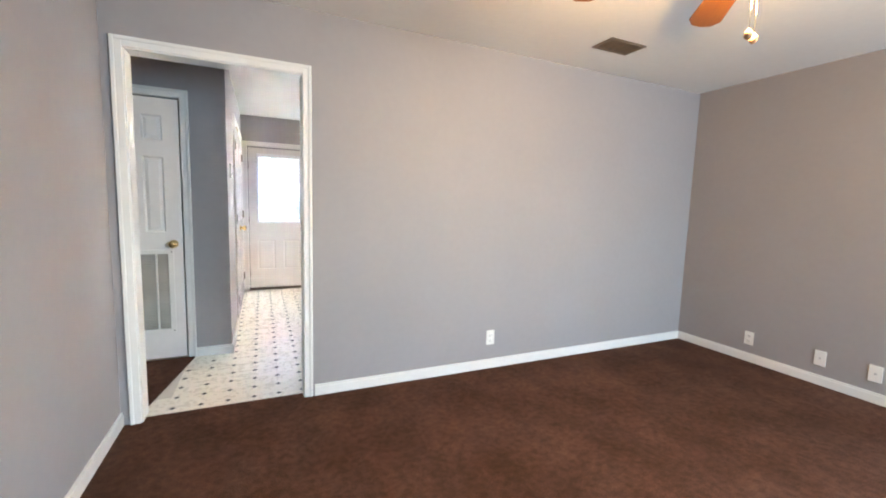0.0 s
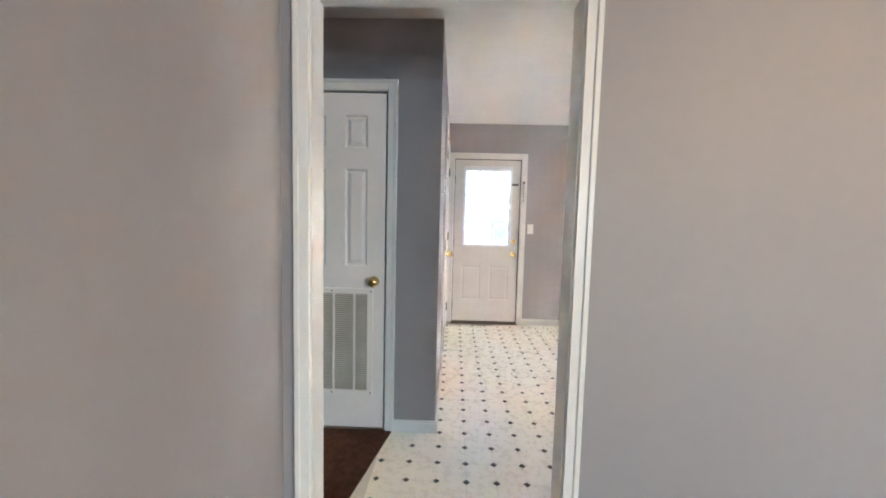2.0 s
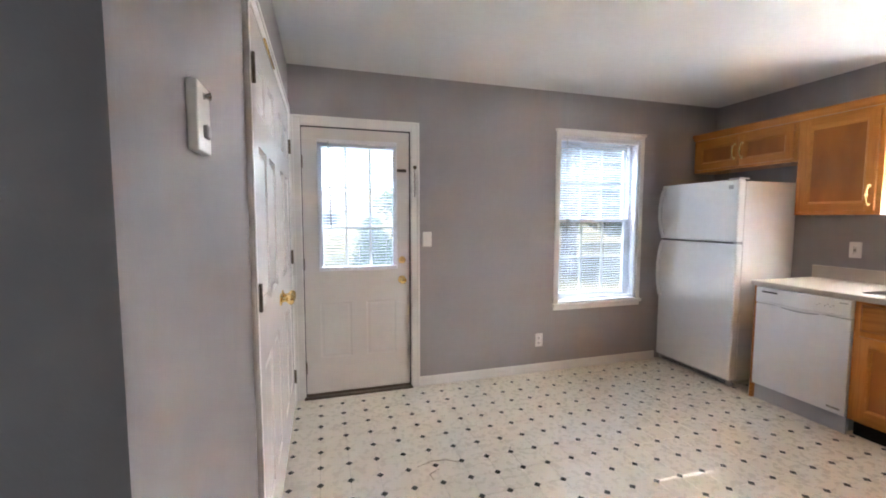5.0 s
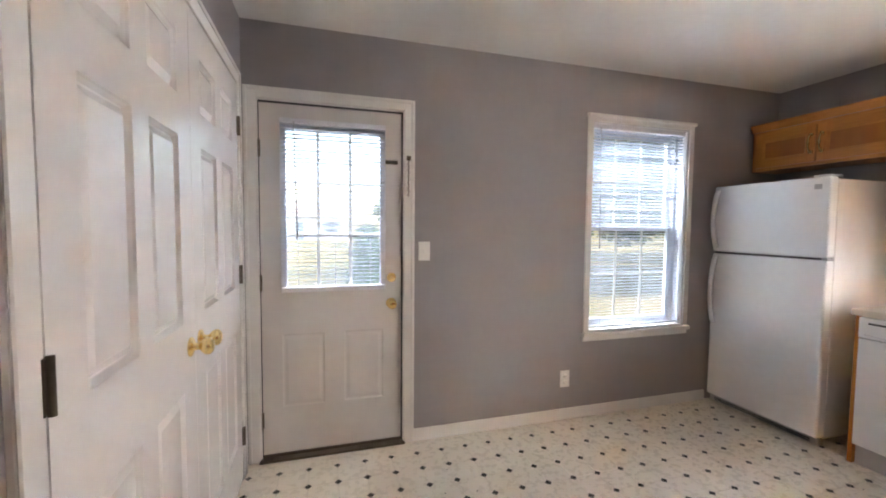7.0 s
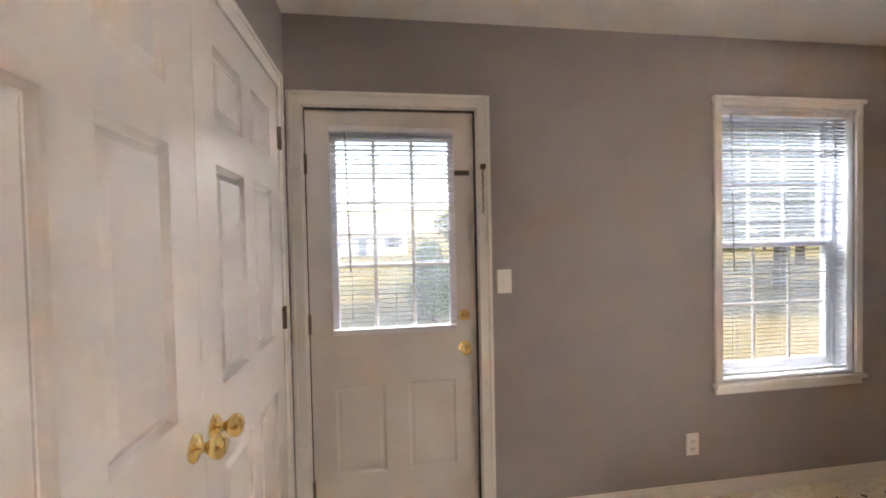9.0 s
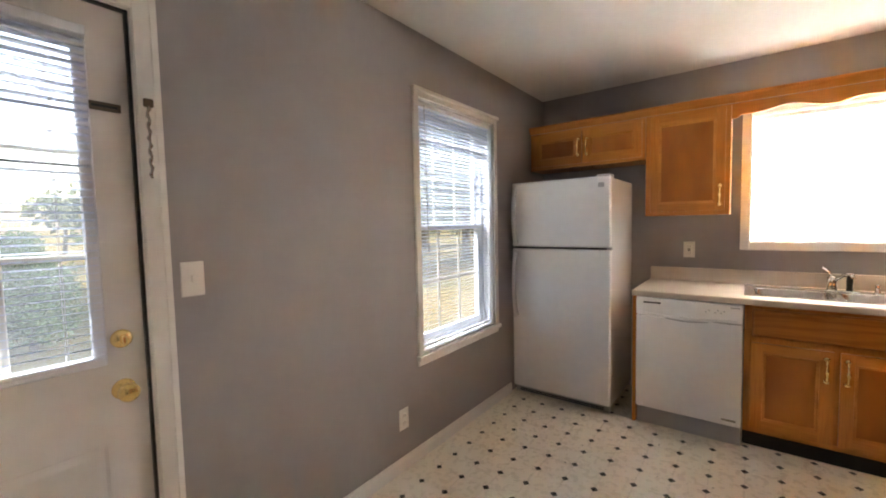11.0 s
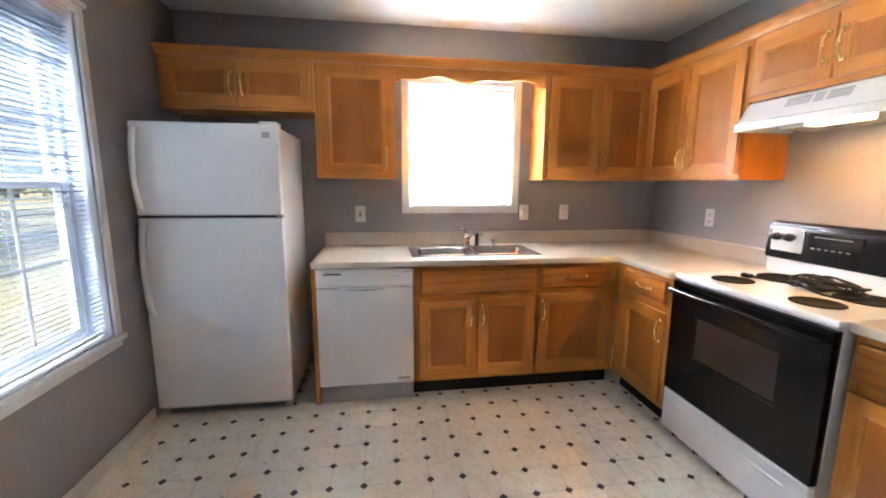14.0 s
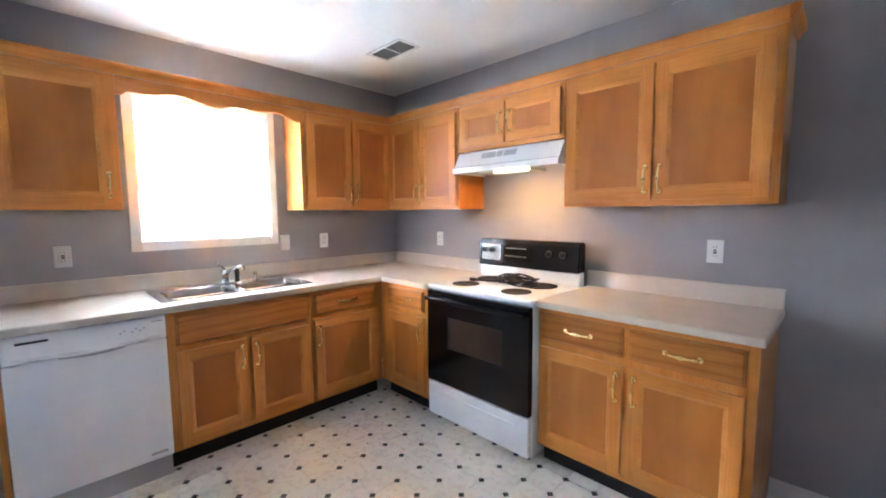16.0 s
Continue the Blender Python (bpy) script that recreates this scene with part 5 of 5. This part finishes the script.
def tree(x, y, h, spread, seed, label):
    rnd2 = random.Random(seed)
    t = thing("tree", pose(x, y, GZ), label, "tree", "yard trees")
    q = Build()
    q.tube([(0, 0, 0), (0.05, 0.02, h * 0.25), (-0.05, 0.05, h * 0.5), (0.08, 0, h * 0.8)], [0.22, 0.17, 0.12, 0.04], BARK, 9)
    ends = []
    for k in range(13):
        a, z = k * 2.4 + rnd2.random(), h * rnd2.uniform(0.16, 0.62)
        e = (spread * rnd2.uniform(0.5, 0.85) * math.cos(a), spread * rnd2.uniform(0.5, 0.85) * math.sin(a), z + h * rnd2.uniform(0.08, 0.25))
        q.tube([(0, 0, z), (e[0] * 0.5, e[1] * 0.5, z + (e[2] - z) * 0.65), e], [0.07, 0.045, 0.015], BARK, 6)
        ends.append(e)
    part(t, "trunk", q)
    bm = bmesh.new()
    for e in ends + [(0, 0, h * 0.88), (0.3, -0.2, h * 0.75)]:
        for j in range(5):
            o = (e[0] + rnd2.gauss(0, 0.4), e[1] + rnd2.gauss(0, 0.4), e[2] + rnd2.gauss(0, 0.35))
            leaves(bm, o, (spread * 0.26, spread * 0.26, spread * 0.18), 150, 0.155, rnd2)
    q = Build()
    q.take(bm, LEAF)
    part(t, "crown", q)
    return t


for i, (x, y, hh, sp) in enumerate(((7.3, 14.0, 8.0, 3.2), (9.5, 17.5, 7.5, 3.6), (12.5, 15.5, 8.0, 3.6), (16.0, 15.5, 7.5, 3.6), (20.0, 17.5, 7.5, 3.8), (22.0, 23.0, 8.0, 4.2), (11.0, 30.0, 8.0, 4.0), (29.0, 24.0, 8.0, 4.2), (16.0, 31.0, 9.0, 4.4))):
    tree(x, y, hh, sp, i + 1, "broad leafy yard tree beyond the dry lawn")


def hedge(x0, x1, y, hh, seed):
    """A far belt of woods: stems and a ragged mass of leaf clumps."""
    rnd3 = random.Random(seed)
    bm = bmesh.new()
    x = x0
    while x < x1:
        for k in range(3):
            leaves(bm, (x + rnd3.gauss(0, 0.8), y + rnd3.gauss(0, 1.0), GZ + hh * rnd3.uniform(0.15, 0.85)), (1.5, 1.2, 1.1), 90, 0.28, rnd3)
        x += 1.3
    q = Build()
    q.take(bm, LEAF)
    for k in range(int((x1 - x0) / 4)):
        xx = x0 + 4 * k + rnd3.random()
        q.tube([(xx, y, GZ), (xx + 0.2, y, GZ + hh * 0.6)], [0.15, 0.05], BARK, 6)
    solid("woods", q, "belt of leafy woods behind the lawn", "woods", "stuff")


hedge(5.5, 60, 40, 6.0, 21)
hedge(-60, -18, 62, 7.0, 22)
bu = thing("bush", pose(1.32, 13.2, GZ), "dense rounded green shrub on the lawn", "bush")
part(bu, "stems", Build().tube([(0, 0, 0), (0.05, 0.03, 0.7)], [0.05, 0.02], BARK, 6).tube([(0, 0, 0), (-0.12, 0.05, 0.7)], [0.04, 0.02], BARK, 6).tube([(0, 0, 0), (0.1, -0.1, 0.6)], [0.04, 0.02], BARK, 6))
bm = bmesh.new()
rnd2 = random.Random(8)
for j in range(44):
    z = rnd2.uniform(0.12, 1.55)
    rr = 0.50 * math.sin(math.pi * min(0.93, max(0.18, (z + 0.35) / 2.05)))
    a = rnd2.uniform(0, 6.28)
    leaves(bm, (rr * 0.7 * math.cos(a), rr * 0.7 * math.sin(a), z), (0.27, 0.27, 0.24), 190, 0.035, rnd2)
q = Build()
q.take(bm, BUSH)
part(bu, "foliage", q)

hs = thing("house", pose(-6, 55, GZ), "white single-storey neighbour house with a low brown roof", "house")
q = Build().wall(-9, 9, 0, 2.75, [(-6, -4.6, 0.9, 2.2), (-1, 0.4, 0.9, 2.2), (3, 4, 0, 2.1), (6.6, 7.9, 0.9, 2.2)], 0.25, SIDING)
q.box(-9, -8.75, 0.25, 8, 0, 2.75, SIDING).box(8.75, 9, 0.25, 8, 0, 2.75, SIDING).box(-9, 9, 8, 8.25, 0, 2.75, SIDING)
part(hs, "wall", q)
q = Build()
bm = bmesh.new()
vs = [bm.verts.new(p) for p in ((-9.5, -0.6, 2.7), (9.5, -0.6, 2.7), (9.5, 8.8, 2.7), (-9.5, 8.8, 2.7), (-9.5, 4.1, 4.9), (9.5, 4.1, 4.9))]
for ids in ((0, 1, 5, 4), (2, 3, 4, 5), (0, 4, 3), (1, 2, 5), (3, 2, 1, 0)):
    bm.faces.new([vs[i] for i in ids])
bmesh.ops.recalc_face_normals(bm, faces=bm.faces[:])
q.take(bm, ROOFING)
part(hs, "roof", q)
for x0, x1, z0 in ((-6, -4.6, 0.9), (-1, 0.4, 0.9), (6.6, 7.9, 0.9)):
    part(hs, "window", Build().box(x0, x1, 0.08, 0.12, z0, 2.2, FARGLASS).box(x0, x1, 0.03, 0.1, z0 + 0.6, z0 + 0.68, VINYL_WHITE))
    part(hs, "shutter", Build().box(x0 - 0.45, x0 - 0.03, -0.05, -0.005, z0, 2.2, SHUTTER).box(x1 + 0.03, x1 + 0.45, -0.05, -0.005, z0, 2.2, SHUTTER))
part(hs, "door", Build().box(3, 4, 0.05, 0.12, 0, 2.1, SHUTTER))

# ---- vinyl floor pieces: cream clipped squares with dark diamonds at their corners ----
PITCH, DX, DY, CUT = 0.1504, 2.186, 5.110, 0.0185


def prism_z(pts, z0, z1, mat):
    q = Build()
    bm = bmesh.new()
    lo = [bm.verts.new((x, y, z0)) for x, y in pts]
    hi = [bm.verts.new((x, y, z1)) for x, y in pts]
    bm.faces.new(hi)
    for i in range(len(pts)):
        j = (i + 1) % len(pts)
        bm.faces.new((lo[i], lo[j], hi[j], hi[i]))
    q.take(bm, mat)
    return q


G = 0.0011
hp = PITCH / 2 - G
cc = CUT + G
octo = [(hp, -hp + cc), (hp, hp - cc), (hp - cc, hp), (-hp + cc, hp), (-hp, hp - cc), (-hp, -hp + cc), (-hp + cc, -hp), (hp - cc, -hp)]
diam = [(CUT - G, 0), (0, CUT - G), (-CUT + G, 0), (0, -CUT + G)]
tile_me = prism_z(octo, -0.002, 0.001, VINYL).mesh("tile")
dot_me = prism_z(diam, -0.002, 0.0012, VINYL_DOT).mesh("inset")
near_t, far_t, near_d, far_d = [], [], [], []


def on_floor(x, y, r):
    if y - r < YL + 0.062 or y + r > YB - 0.001 or x + r > XE - 0.002:
        return False
    if y < YP + 0.02:
        if y + r > YP and x - r < XW:
            return False
        return x - r > -0.53 + (y - YL - 0.06) / (YP - YL - 0.06) * 0.17 + 0.004
    return x - r > XW + 0.001


for i in range(-20, 12):
    for j in range(-16, 11):
        x, y = DX + (i + 0.5) * PITCH, DY + (j + 0.5) * PITCH
        if on_floor(x, y, PITCH / 2):
            (near_t if 0.2 < x < 2.9 and 4.05 < y < 6.3 else far_t).append((x, y))
        x, y = DX + i * PITCH, DY + j * PITCH
        if on_floor(x, y, CUT):
            (near_d if 0.2 < x < 2.9 and 4.05 < y < 6.3 else far_d).append((x, y))
for spots, rest, me, name in ((near_t, far_t, tile_me, "tile"), (near_d, far_d, dot_me, "inset")):
    for x, y in spots[:300]:
        part(FLOOR_K, name, me, pose(x, y, 0))
    bm = bmesh.new()
    for x, y in rest + spots[300:]:
        k = len(bm.verts)
        bm.from_mesh(me)
        bm.verts.ensure_lookup_table()
        for v in bm.verts[k:]:
            v.co.x += x
            v.co.y += y
    q = Build()
    q.take(bm, VINYL if name == "tile" else VINYL_DOT)
    tagged(part(FLOOR_K, name + "_field", q), "more of the same vinyl pieces", kind="stuff")
# cut edge strips where whole pieces no longer fit
q = Build()
q.box(XW, XE, YB - 0.16, YB, -0.0015, 0.0004, VINYL).box(XW, XW + 0.16, YP, YB, -0.0015, 0.0003, VINYL).box(-0.53, XE, YL + 0.06, YS + 0.16, -0.0015, 0.0002, VINYL)
q.box(XE - 0.7, XE, YS, YB, -0.0015, 0.0001, VINYL).box(-0.40, XW + 0.1, YS, YP, -0.0015, 0.00015, VINYL)
part(FLOOR_K, "edge_strips", q)
